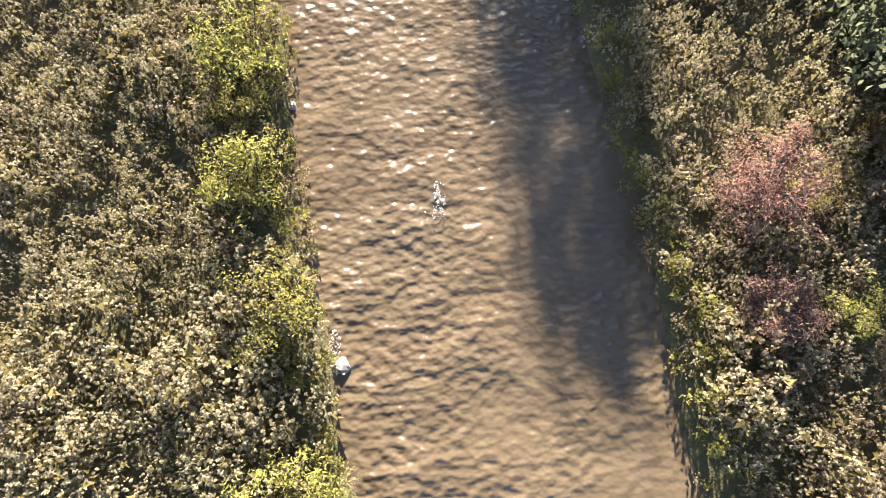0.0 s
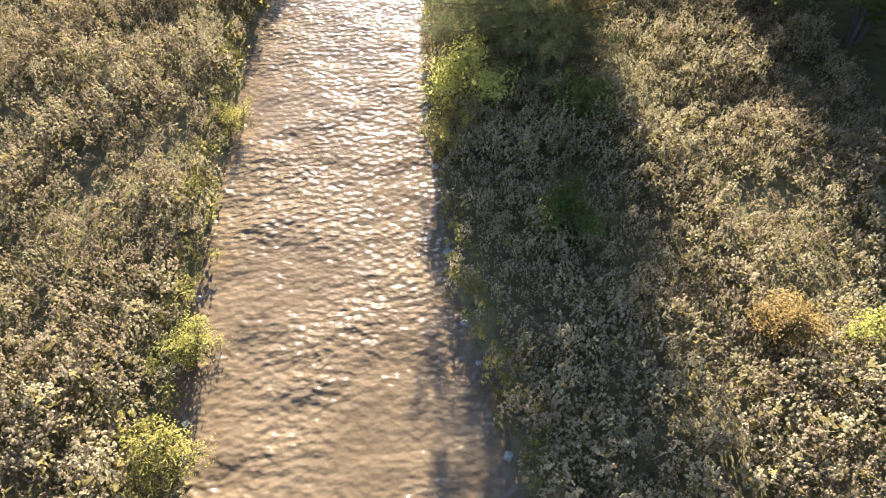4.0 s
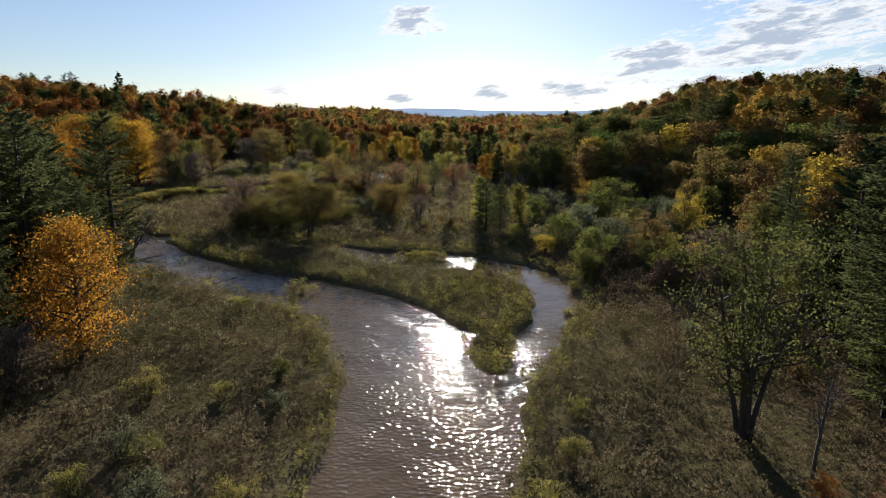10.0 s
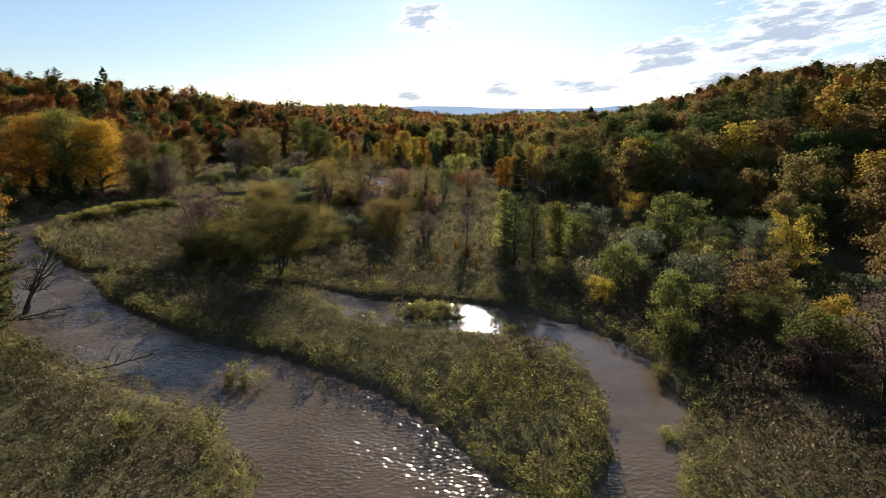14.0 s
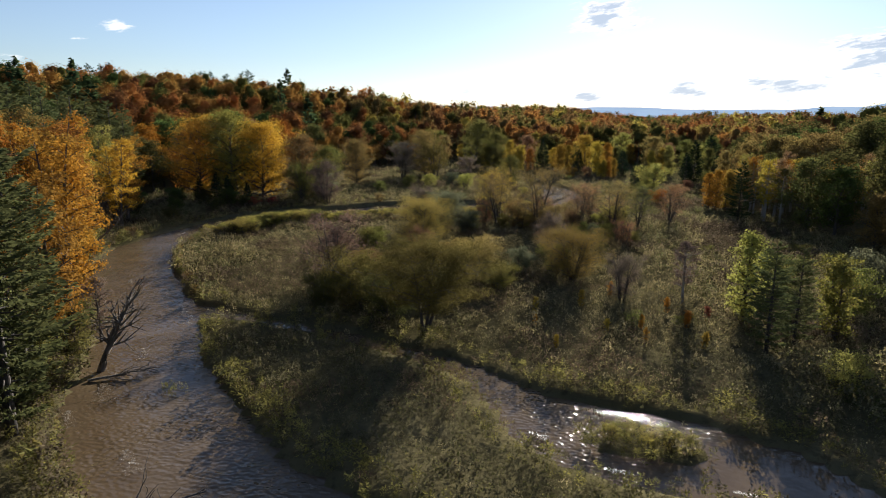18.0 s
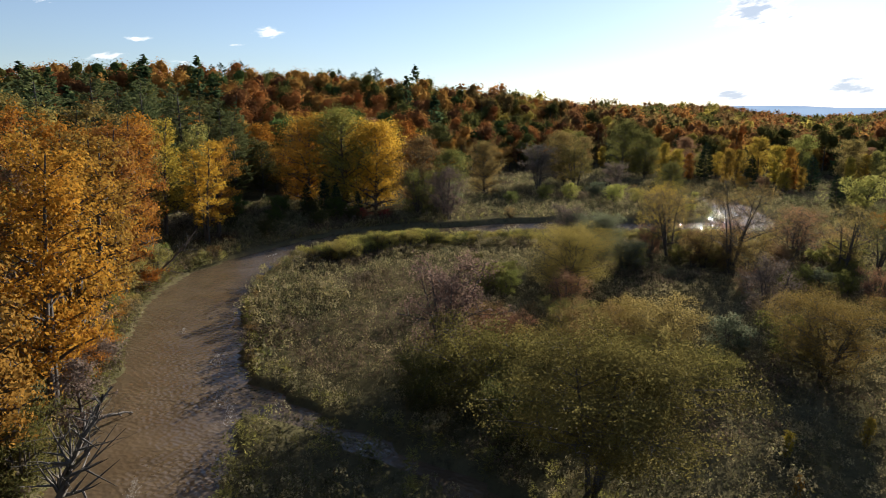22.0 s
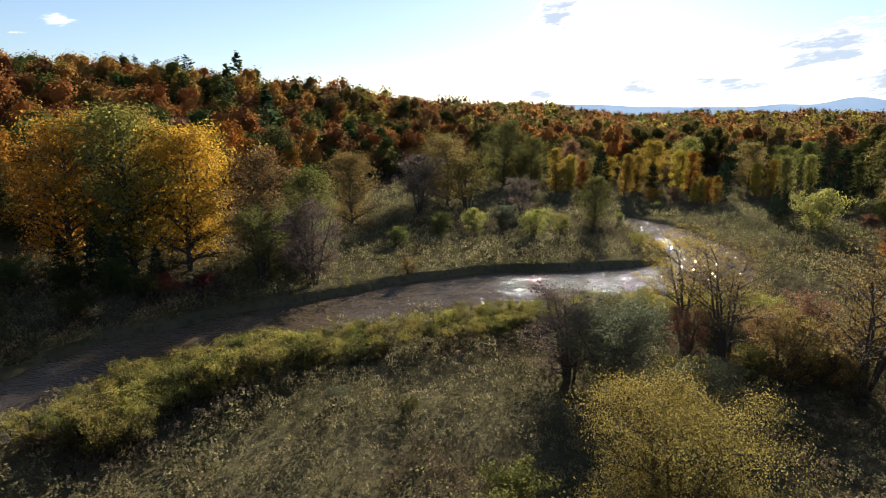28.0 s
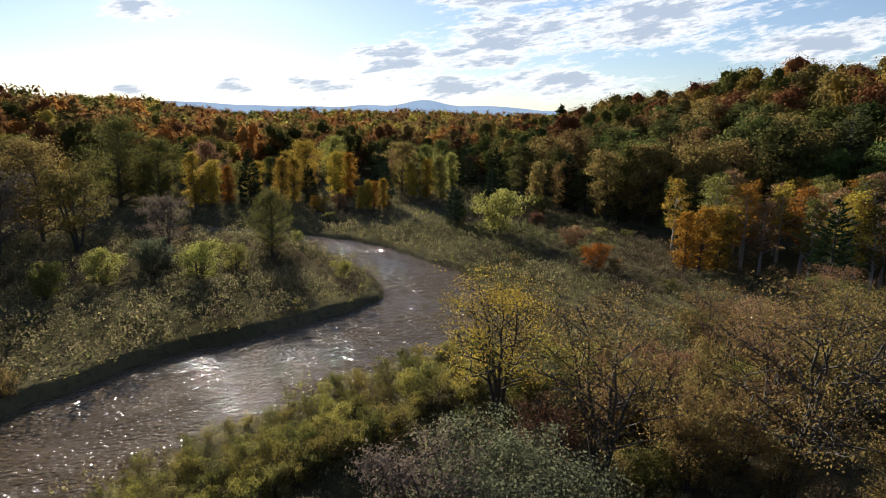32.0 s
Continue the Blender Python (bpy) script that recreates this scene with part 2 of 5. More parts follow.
def earth_material():
    m, n = material("flood_plain_soil")
    pos = n.add("ShaderNodeNewGeometry").outputs["Position"]
    coarse, small = n.noise(pos, 0.08, 4.0), n.noise(pos, 1.7, 6.0, 0.65)
    col = n.mix(n.span(coarse, 0.35, 0.65), (0.08, 0.07, 0.034), (0.13, 0.11, 0.058))
    col = n.mix(n.span(small, 0.45, 0.75), col, (0.05, 0.043, 0.025))
    body, bump = n.add("ShaderNodeBsdfPrincipled"), n.add("ShaderNodeBump")
    bump.inputs["Strength"].default_value, bump.inputs["Distance"].default_value = 0.8, 0.15
    n.link(small, bump.inputs["Height"])
    n.link(bump.outputs[0], body.inputs["Normal"])
    n.link(col, body.inputs["Base Color"])
    body.inputs["Roughness"].default_value = 1.0
    body.inputs["Specular IOR Level"].default_value = 0.0
    finish(n, body.outputs[0])
    return m


def water_material():
    m, n = material("muddy_river_water")
    pos = n.add("ShaderNodeNewGeometry").outputs["Position"]
    swirl = n.noise(pos, 0.25, 4.0, 0.6)
    col = n.mix(n.span(swirl, 0.3, 0.7), (0.090, 0.062, 0.036), (0.120, 0.085, 0.051))
    squeeze, axes = n.add("ShaderNodeMapping"), n.add("ShaderNodeSeparateXYZ")
    squeeze.inputs["Scale"].default_value = (0.95, 1.2, 1.0)
    n.link(pos, squeeze.inputs[0])
    n.link(pos, axes.inputs[0])
    lumps, chop, ripple = n.noise(squeeze.outputs[0], 1.05, 1.0, 0.5), n.noise(squeeze.outputs[0], 3.1, 0.3, 0.5), n.noise(squeeze.outputs[0], 6.5, 0.0, 0.5)
    height = n.math("ADD", n.math("MULTIPLY", lumps, n.span(axes.outputs[1], 5.0, 40.0, 0.52, 0.44)), n.math("ADD", n.math("MULTIPLY", chop, n.span(axes.outputs[1], 5.0, 40.0, 0.66, 0.56)), n.math("MULTIPLY", ripple, n.span(axes.outputs[1], 5.0, 40.0, 0.13, 0.05))))
    gusts = n.span(n.noise(pos, 0.16, 3.0, 0.5), 0.34, 0.66, 0.55, 1.25)
    fast = n.math("MULTIPLY", gusts, n.math("ADD", n.span(axes.outputs[1], 5.0, 40.0, 1.05, 0.60), n.span(axes.outputs[1], 145.0, 185.0, 0.0, 1.0)))
    still = n.span(n.math("ADD", axes.outputs[0], n.math("MULTIPLY", n.math("ABSOLUTE", n.math("SUBTRACT", axes.outputs[1], 95.0)), -1.0)), -14.0, -4.0, 1.0, 0.14)
    body, bump = n.add("ShaderNodeBsdfPrincipled"), n.add("ShaderNodeBump")
    bump.inputs["Strength"].default_value, bump.inputs["Distance"].default_value = 1.0, 0.27
    n.link(n.math("MULTIPLY", height, n.math("MULTIPLY", fast, still)), bump.inputs["Height"])
    # silt scatters light below the surface, so the ripples show less in the body than in the gloss
    swell = n.add("ShaderNodeBump")
    swell.inputs["Strength"].default_value, swell.inputs["Distance"].default_value = 1.0, 0.12
    n.link(bump.inputs["Height"].links[0].from_socket, swell.inputs["Height"])
    n.link(swell.outputs[0], body.inputs["Normal"])
    body.inputs["Specular IOR Level"].default_value = 0.0
    body.inputs["Roughness"].default_value = 1.0
    n.link(col, body.inputs["Base Color"])
    shine, edge, whole = n.add("ShaderNodeBsdfGlossy"), n.add("ShaderNodeFresnel"), n.add("ShaderNodeMixShader")
    edge.inputs["IOR"].default_value = 1.33
    n.link(n.span(still, 0.14, 1.0, 0.04, 0.05), shine.inputs["Roughness"])
    n.link(bump.outputs[0], shine.inputs["Normal"])
    n.link(bump.outputs[0], edge.inputs["Normal"])
    n.link(edge.outputs[0], whole.inputs[0])
    n.link(body.outputs[0], whole.inputs[1])
    n.link(shine.outputs[0], whole.inputs[2])
    finish(n, whole.outputs[0])
    return m


EARTH, WATER = earth_material(), water_material()


def plain_material(name, dark, light, scale, rough=0.9):
    m, n = material(name)
    pos = n.add("ShaderNodeNewGeometry").outputs["Position"]
    body = n.add("ShaderNodeBsdfPrincipled")
    n.link(n.mix(n.span(n.noise(pos, scale, 6.0, 0.6), 0.3, 0.7), dark, light), body.inputs["Base Color"])
    body.inputs["Roughness"].default_value = rough
    finish(n, body.outputs[0])
    return m


FOAM = plain_material("river_foam", (0.30, 0.26, 0.21), (0.48, 0.44, 0.38), 6.0, 0.4)
STONE = plain_material("river_stone", (0.10, 0.09, 0.08), (0.28, 0.26, 0.23), 3.0)
# the far hills glow so that daylight and blue haze sit in their colour
FAR, far_nodes = material("glowing_haze_blue_backdrop")
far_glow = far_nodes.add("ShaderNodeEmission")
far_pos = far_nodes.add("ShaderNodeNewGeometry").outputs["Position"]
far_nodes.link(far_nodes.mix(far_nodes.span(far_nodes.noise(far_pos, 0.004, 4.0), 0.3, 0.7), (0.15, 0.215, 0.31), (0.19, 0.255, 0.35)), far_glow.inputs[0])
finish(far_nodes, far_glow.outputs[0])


# ---- geometry helpers ----
def hashed(ix, iy, seed):
    v = np.sin(ix * 127.1 + iy * 311.7 + seed * 74.7) * 43758.5453
    return v - np.floor(v)


def vnoise(x, y, size, seed=0):
    """Smooth value noise from 0 to 1 with lumps of the given size."""
    x, y = np.asarray(x, float) / size, np.asarray(y, float) / size
    ix, iy = np.floor(x), np.floor(y)
    fx, fy = x - ix, y - iy
    fx, fy = fx * fx * (3 - 2 * fx), fy * fy * (3 - 2 * fy)
    a, b = hashed(ix, iy, seed), hashed(ix + 1, iy, seed)
    c, d = hashed(ix, iy + 1, seed), hashed(ix + 1, iy + 1, seed)
    return (a * (1 - fx) + b * fx) * (1 - fy) + (c * (1 - fx) + d * fx) * fy


def smooth(v, lo, hi):
    v = np.clip((np.asarray(v, float) - lo) / (hi - lo), 0, 1)
    return v * v * (3 - 2 * v)


def spline(points, step=1.5):
    """A smooth line through control points; every column is carried along."""
    p = np.array(points, float)
    out = []
    for i in range(len(p) - 1):
        a, b, c, d = p[max(i - 1, 0)], p[i], p[i + 1], p[min(i + 2, len(p) - 1)]
        n = max(2, int(np.hypot(*(c - b)[:2]) / step))
        for t in np.linspace(0, 1, n, endpoint=False):
            out.append(0.5 * (2 * b + (c - a) * t + (2 * a - 5 * b + 4 * c - d) * t * t + (3 * b - a - 3 * c + d) * t ** 3))
    return np.array(out + [p[-1]])


def mesh_of(name, verts, faces, materials, slots=None, flat=True):
    """A mesh from arrays: faces is one array (n, k), or a list of such arrays."""
    me = bpy.data.meshes.new(name)
    groups = [np.asarray(f, np.int32) for f in (faces if isinstance(faces, list) else [faces]) if len(f)]
    sizes = np.concatenate([np.full(len(f), f.shape[1], np.int32) for f in groups])
    loops = np.concatenate([f.ravel() for f in groups])
    me.vertices.add(len(verts))
    me.vertices.foreach_set("co", np.asarray(verts, np.float32).ravel())
    me.loops.add(len(loops))
    me.loops.foreach_set("vertex_index", loops)
    me.polygons.add(len(sizes))
    me.polygons.foreach_set("loop_start", np.concatenate([[0], np.cumsum(sizes)[:-1]]).astype(np.int32))
    for m in materials:
        me.materials.append(m)
    if slots is not None:
        me.polygons.foreach_set("material_index", np.asarray(slots, np.int32))
    me.update(calc_edges=True)
    if not flat:
        me.polygons.foreach_set("use_smooth", np.ones(len(sizes), bool))
    return me


def tubes(lines, sides=6):
    """Tapered round limbs along lines of (x, y, z, radius); vertices and quads."""
    verts, quads, base = [], [], 0
    ang = np.linspace(0, 2 * np.pi, sides, endpoint=False)
    for line in lines:
        line = np.asarray(line, float)
        way = np.gradient(line[:, :3], axis=0)
        way /= np.linalg.norm(way, axis=1)[:, None] + 1e-9
        up = np.where(np.abs(way[:, 2:3]) > 0.9, np.array([[1.0, 0, 0]]), np.array([[0, 0, 1.0]]))
        a = np.cross(way, up)
        a /= np.linalg.norm(a, axis=1)[:, None] + 1e-9
        b = np.cross(way, a)
        ring = line[:, None, :3] + line[:, None, 3:4] * (np.cos(ang)[None, :, None] * a[:, None] + np.sin(ang)[None, :, None] * b[:, None])
        verts.append(ring.reshape(-1, 3))
        for i in range(len(line) - 1):
            for k in range(sides):
                k2 = (k + 1) % sides
                quads.append((base + i * sides + k, base + i * sides + k2, base + (i + 1) * sides + k2, base + (i + 1) * sides + k))
        base += len(line) * sides
    return np.concatenate(verts), np.array(quads, np.int32)


def leaves(rng, centres, size, aspect=0.6, flat=0.0, along=None, facing=None, loose=0.6):
    """A kite-shaped leaf at every centre, turned at random; flat lays them level, along gives their long axis, facing their outer side."""
    n = len(centres)
    size = size * rng.uniform(0.6, 1.35, n)[:, None]
    u = rng.normal(size=(n, 3)) if along is None else along + rng.normal(size=(n, 3)) * 0.35
    u[:, 2] *= 1 - flat
    u /= np.linalg.norm(u, axis=1)[:, None] + 1e-9
    v = np.cross(u, rng.normal(size=(n, 3)))
    if facing is not None:
        out = facing / (np.linalg.norm(facing, axis=1)[:, None] + 1e-9) + rng.normal(size=(n, 3)) * loose
        u = np.cross(out, u)
        u /= np.linalg.norm(u, axis=1)[:, None] + 1e-9
        v = np.cross(u, out)
    v[:, 2] *= 1 - flat
    v /= np.linalg.norm(v, axis=1)[:, None] + 1e-9
    w = np.cross(u, v) * size * 0.12
    quads = np.stack([centres - u * size * 0.5, centres + v * size * aspect * 0.5 + w - u * size * 0.05,
                      centres + u * size * 0.5, centres - v * size * aspect * 0.5 + w - u * size * 0.05], 1)
    return quads.reshape(-1, 3), np.arange(n * 4, dtype=np.int32).reshape(n, 4)


def blades(rng, centres, size, aspect=0.6, flat=0.0, along=None, facing=None, loose=0.6):
    """As leaves, with one pointed triangle for each."""
    v, q = leaves(rng, centres, size, aspect * 1.25, flat, along, facing, loose)
    v = v.reshape(-1, 4, 3)
    tri = np.stack([v[:, 2], v[:, 1] + v[:, 0] * 0.35 - centres * 0.35, v[:, 3] + v[:, 0] * 0.35 - centres * 0.35], 1)
    return tri.reshape(-1, 3), np.arange(len(centres) * 3, dtype=np.int32).reshape(-1, 3)


def part(name, me, parent, label=""):
    ob = new(name, me)
    ob.parent = parent
    return tagged(ob, label) if label else ob


# ---- the plan: river lines as x, y, half width ----
MAIN = spline([(3.5, -75, 4.9), (1.2, -45, 4.9), (0.1, -32, 5.3), (-1.0, -23, 5.1), (-2.2, -13, 5.2), (-3.4, -4, 4.9),
               (-4.0, 5, 4.9), (-4.0, 15, 4.9), (-3.4, 25, 4.8), (-2.6, 36, 4.9), (-2.0, 47, 5.3), (-1.3, 57, 6.2),
               (-2.0, 66, 6.4), (-8.0, 78, 5.6), (-16.5, 87, 4.8), (-26, 91.5, 5.0), (-34.7, 97.4, 5.3), (-43.1, 106.4, 4.2),
               (-54.0, 118.6, 4.4), (-61.8, 126.0, 4.6), (-69.6, 134.6, 4.6), (-74.4, 144.5, 4.2), (-76, 154, 3.8), (-75, 164, 4.0),
               (-69.0, 173.8, 4.8), (-60.2, 182.6, 5.6), (-49.6, 192.3, 6.9), (-37.9, 198.6, 6.7), (-26.5, 204.6, 6.4), (-21.2, 214.5, 5.4),
               (-22, 227, 4.6), (-25.5, 239, 3.9), (-30.5, 248, 2.2), (-38, 256, 1.7), (-50, 263, 1.6), (-64, 270, 1.6)])
SIDE = spline([(1.5, 62, 3.2), (6.0, 67.5, 2.2), (9.6, 76, 1.8), (11.8, 85, 2.3), (11.4, 93, 2.5), (6.5, 99.8, 3.2), (0.0, 102.8, 4.2),
               (-6.5, 103.6, 4.2), (-11, 107, 2.2), (-17, 111.3, 1.0), (-27, 115.0, 0.8), (-38, 117.0, 0.9), (-47, 118, 1.6)])
CUT = MAIN[(MAIN[:, 1] > 158) & (MAIN[:, 1] < 206)]
CUT_X, CUT_Y = CUT[np.argsort(CUT[:, 0]), 0], CUT[np.argsort(CUT[:, 0]), 1]
ISLETS = [(-3.6, 103.4, 4.2, 2.4), (-17.0, 86.6, 2.4, 1.2), (4.4, 98.3, 1.4, 0.8), (-35.7, 101.2, 1.5, 0.7), (-26.6, 87.6, 1.1, 0.6), (3.3, 68.4, 2.3, 5.4)]   # x, y, half length, half width


def from_line(x, y, line):
    """Distance outside the channel of one line (negative inside)."""
    best = np.full(x.shape, 1e9)
    for (ax, ay, aw), (bx, by, bw) in zip(line[:-1], line[1:]):
        dx, dy = bx - ax, by - ay
        t = np.clip(((x - ax) * dx + (y - ay) * dy) / (dx * dx + dy * dy + 1e-9), 0, 1)
        np.minimum(best, np.hypot(x - ax - t * dx, y - ay - t * dy) - (aw + t * (bw - aw)), out=best)
    return best


def shore(x, y):
    """Distance from the water's edge: positive on land."""
    x, y = np.asarray(x, float), np.asarray(y, float)
    out = np.full(x.shape, 60.0)
    near = (x > -110) & (x < 45) & (y > -90) & (y < 290)
    if near.any():
        xs, ys = x[near], y[near]
        d = np.minimum(from_line(xs, ys, MAIN), from_line(xs, ys, SIDE))
        d = d + (vnoise(xs, ys, 2.6, 3) - 0.5) * 0.9 + (vnoise(xs, ys, 7.0, 4) - 0.5) * 0.8
        for cx, cy, a, b in ISLETS:
            d = np.maximum(d, (1 - np.hypot((xs - cx) / a, (ys - cy) / b)) * b)
        out[near] = d
    return out


LEFT_EDGE = ((-90, 0, 20, 60, 90, 112, 140, 170, 200, 250, 300, 350, 420, 480, 2000),
             (-30, -28, -27, -33, -44, -58, -86, -112, -116, -106, -92, -72, -45, -10, 100))
RIGHT_EDGE = ((-90, 0, 22, 45, 80, 110, 150, 190, 250, 290, 420, 480, 2000),
              (23, 23, 22.5, 25, 38, 41, 36, 20, 24, 26, 45, 20, -100))


def wood_depth(x, y):
    """How far inside the woods a place lies: left wood, right wood, wood across the valley."""
    wob = (vnoise(x, y, 18, 9) - 0.5) * 8
    left = np.interp(y, *LEFT_EDGE) - x + wob
    right = x - np.interp(y, *RIGHT_EDGE) + wob
    return left, right, y - 332 + wob * 2


def ground_height(x, y):
    x, y = np.asarray(x, float), np.asarray(y, float)
    d = shore(x, y)
    left, right, far = wood_depth(x, y)
    z = -0.7 + 1.05 * smooth(d, -0.5, 0.35) + 0.35 * smooth(d, 1, 12)
    cut = (x > -82) & (x < -22) & (y > 150)
    for cx, cy, a, b in ISLETS:
        z = z - 0.4 * np.exp(-((x - cx) / a) ** 4 - ((y - cy) / b) ** 4)
    north = smooth(y - np.interp(x, CUT_X, CUT_Y), 0, 4) * np.where(cut, smooth(x, -82, -72) * (1 - smooth(x, -34, -26)) * (1 - smooth(y, 205, 235)), 0.0)
    z = z + 0.45 * north * smooth(d, -0.3, 0.35)
    z = z + (vnoise(x, y, 5, 1) - 0.5) * 0.35 * smooth(d, 0.2, 3) + (vnoise(x, y, 1.6, 2) - 0.5) * 0.12
    z = z + 20 * smooth(left, 0, 92) * (0.25 + 0.75 * smooth(y, 95, 230)) * (1 - 0.62 * smooth(y, 330, 520))
    z = z + 21 * smooth(right, 0, 100) * (0.3 + 0.7 * smooth(y, 60, 170)) * (1 - 0.85 * smooth(y, 295, 430))
    z = z + 6.5 * smooth(y, 330, 800) + (vnoise(x, y, 60, 5) - 0.5) * 6 * smooth(np.maximum(left, right), 20, 90)
    return z


def steps(core_lo, core_hi, step, lo, hi):
    mid = list(np.arange(core_lo, core_hi + step, step))
    grow, v, out = step, mid[-1], []
    while v < hi:
        grow *= 1.12
        v += grow
        out.append(v)
    grow, v, low = step, mid[0], []
    while v > lo:
        grow *= 1.12
        v -= grow
        low.append(v)
    return np.array(low[::-1] + mid + out)


def sheet(xs, ys):
    gx, gy = np.meshgrid(xs, ys)
    n = len(xs)
    i, j = np.meshgrid(np.arange(n - 1), np.arange(len(ys) - 1))
    a = (j * n + i).ravel()
    return gx.ravel(), gy.ravel(), np.stack([a, a + 1, a + n + 1, a + n], 1)


gx, gy, quads = sheet(steps(-88, 42, 1.0, -3500, 3500), steps(-52, 270, 1.0, -1500, 4900))
tagged(new("ground", mesh_of("ground", np.stack([gx, gy, ground_height(gx, gy)], 1), quads, [EARTH], flat=False)),
       "dark flood-plain soil rising to wooded hills", "ground", kind="structure")

# the river: one sheet over the channels, with real waves
gx, gy, quads = sheet(np.arange(-84, 20, 0.26), np.arange(-70, 276, 0.26))
near = shore(gx, gy)
rough = 0.17 + 0.83 * (1 - smooth(gy, 10, 42)) + 0.2 * smooth(gy, 130, 175)
wob = (vnoise(gx, gy, 6, 21) - 0.5) * 2.2
ux, uy = gx * 0.92 + gy * 0.39, gy * 0.92 - gx * 0.39
gz = (vnoise(gx + wob, gy * 1.1, 1.05, 22) + vnoise(ux, uy * 1.3 + wob, 1.3, 23) + 0.6 * vnoise(uy + wob, ux, 0.62, 24) - 1.3) * 0.10 * rough
gz = gz * smooth(-near, -0.3, 0.9)
quads = quads[(near[quads] < 1.0).any(1)]
keep = np.unique(quads)
back_to = np.zeros(len(gx), np.int32)
back_to[keep] = np.arange(len(keep))
tagged(new("river_water", mesh_of("river_water", np.stack([gx, gy, gz], 1)[keep], back_to[quads], [WATER], flat=False)),
       "muddy brown river water with choppy glinting waves", "river", kind="structure")

# blue hills on the horizon: a glowing backdrop with haze put into its colour
ang = np.radians(np.arange(-75, 76, 0.4))
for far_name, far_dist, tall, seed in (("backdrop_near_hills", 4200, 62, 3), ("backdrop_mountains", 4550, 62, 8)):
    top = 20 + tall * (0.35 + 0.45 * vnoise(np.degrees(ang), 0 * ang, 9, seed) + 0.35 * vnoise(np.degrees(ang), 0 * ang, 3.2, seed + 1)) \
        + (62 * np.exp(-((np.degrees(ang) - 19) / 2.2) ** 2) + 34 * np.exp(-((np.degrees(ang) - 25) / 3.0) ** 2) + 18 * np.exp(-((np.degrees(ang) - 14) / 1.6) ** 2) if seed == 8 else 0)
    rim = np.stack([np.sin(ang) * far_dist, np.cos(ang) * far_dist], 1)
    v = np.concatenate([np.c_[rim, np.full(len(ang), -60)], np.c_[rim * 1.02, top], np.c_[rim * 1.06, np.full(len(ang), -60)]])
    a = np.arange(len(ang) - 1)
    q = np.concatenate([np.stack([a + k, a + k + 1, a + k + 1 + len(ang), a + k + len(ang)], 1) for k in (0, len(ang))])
    tagged(new(far_name, mesh_of(far_name, v, q, [FAR], flat=False)), "mountain backdrop glowing with painted-in blue haze", "mountains", kind="structure")


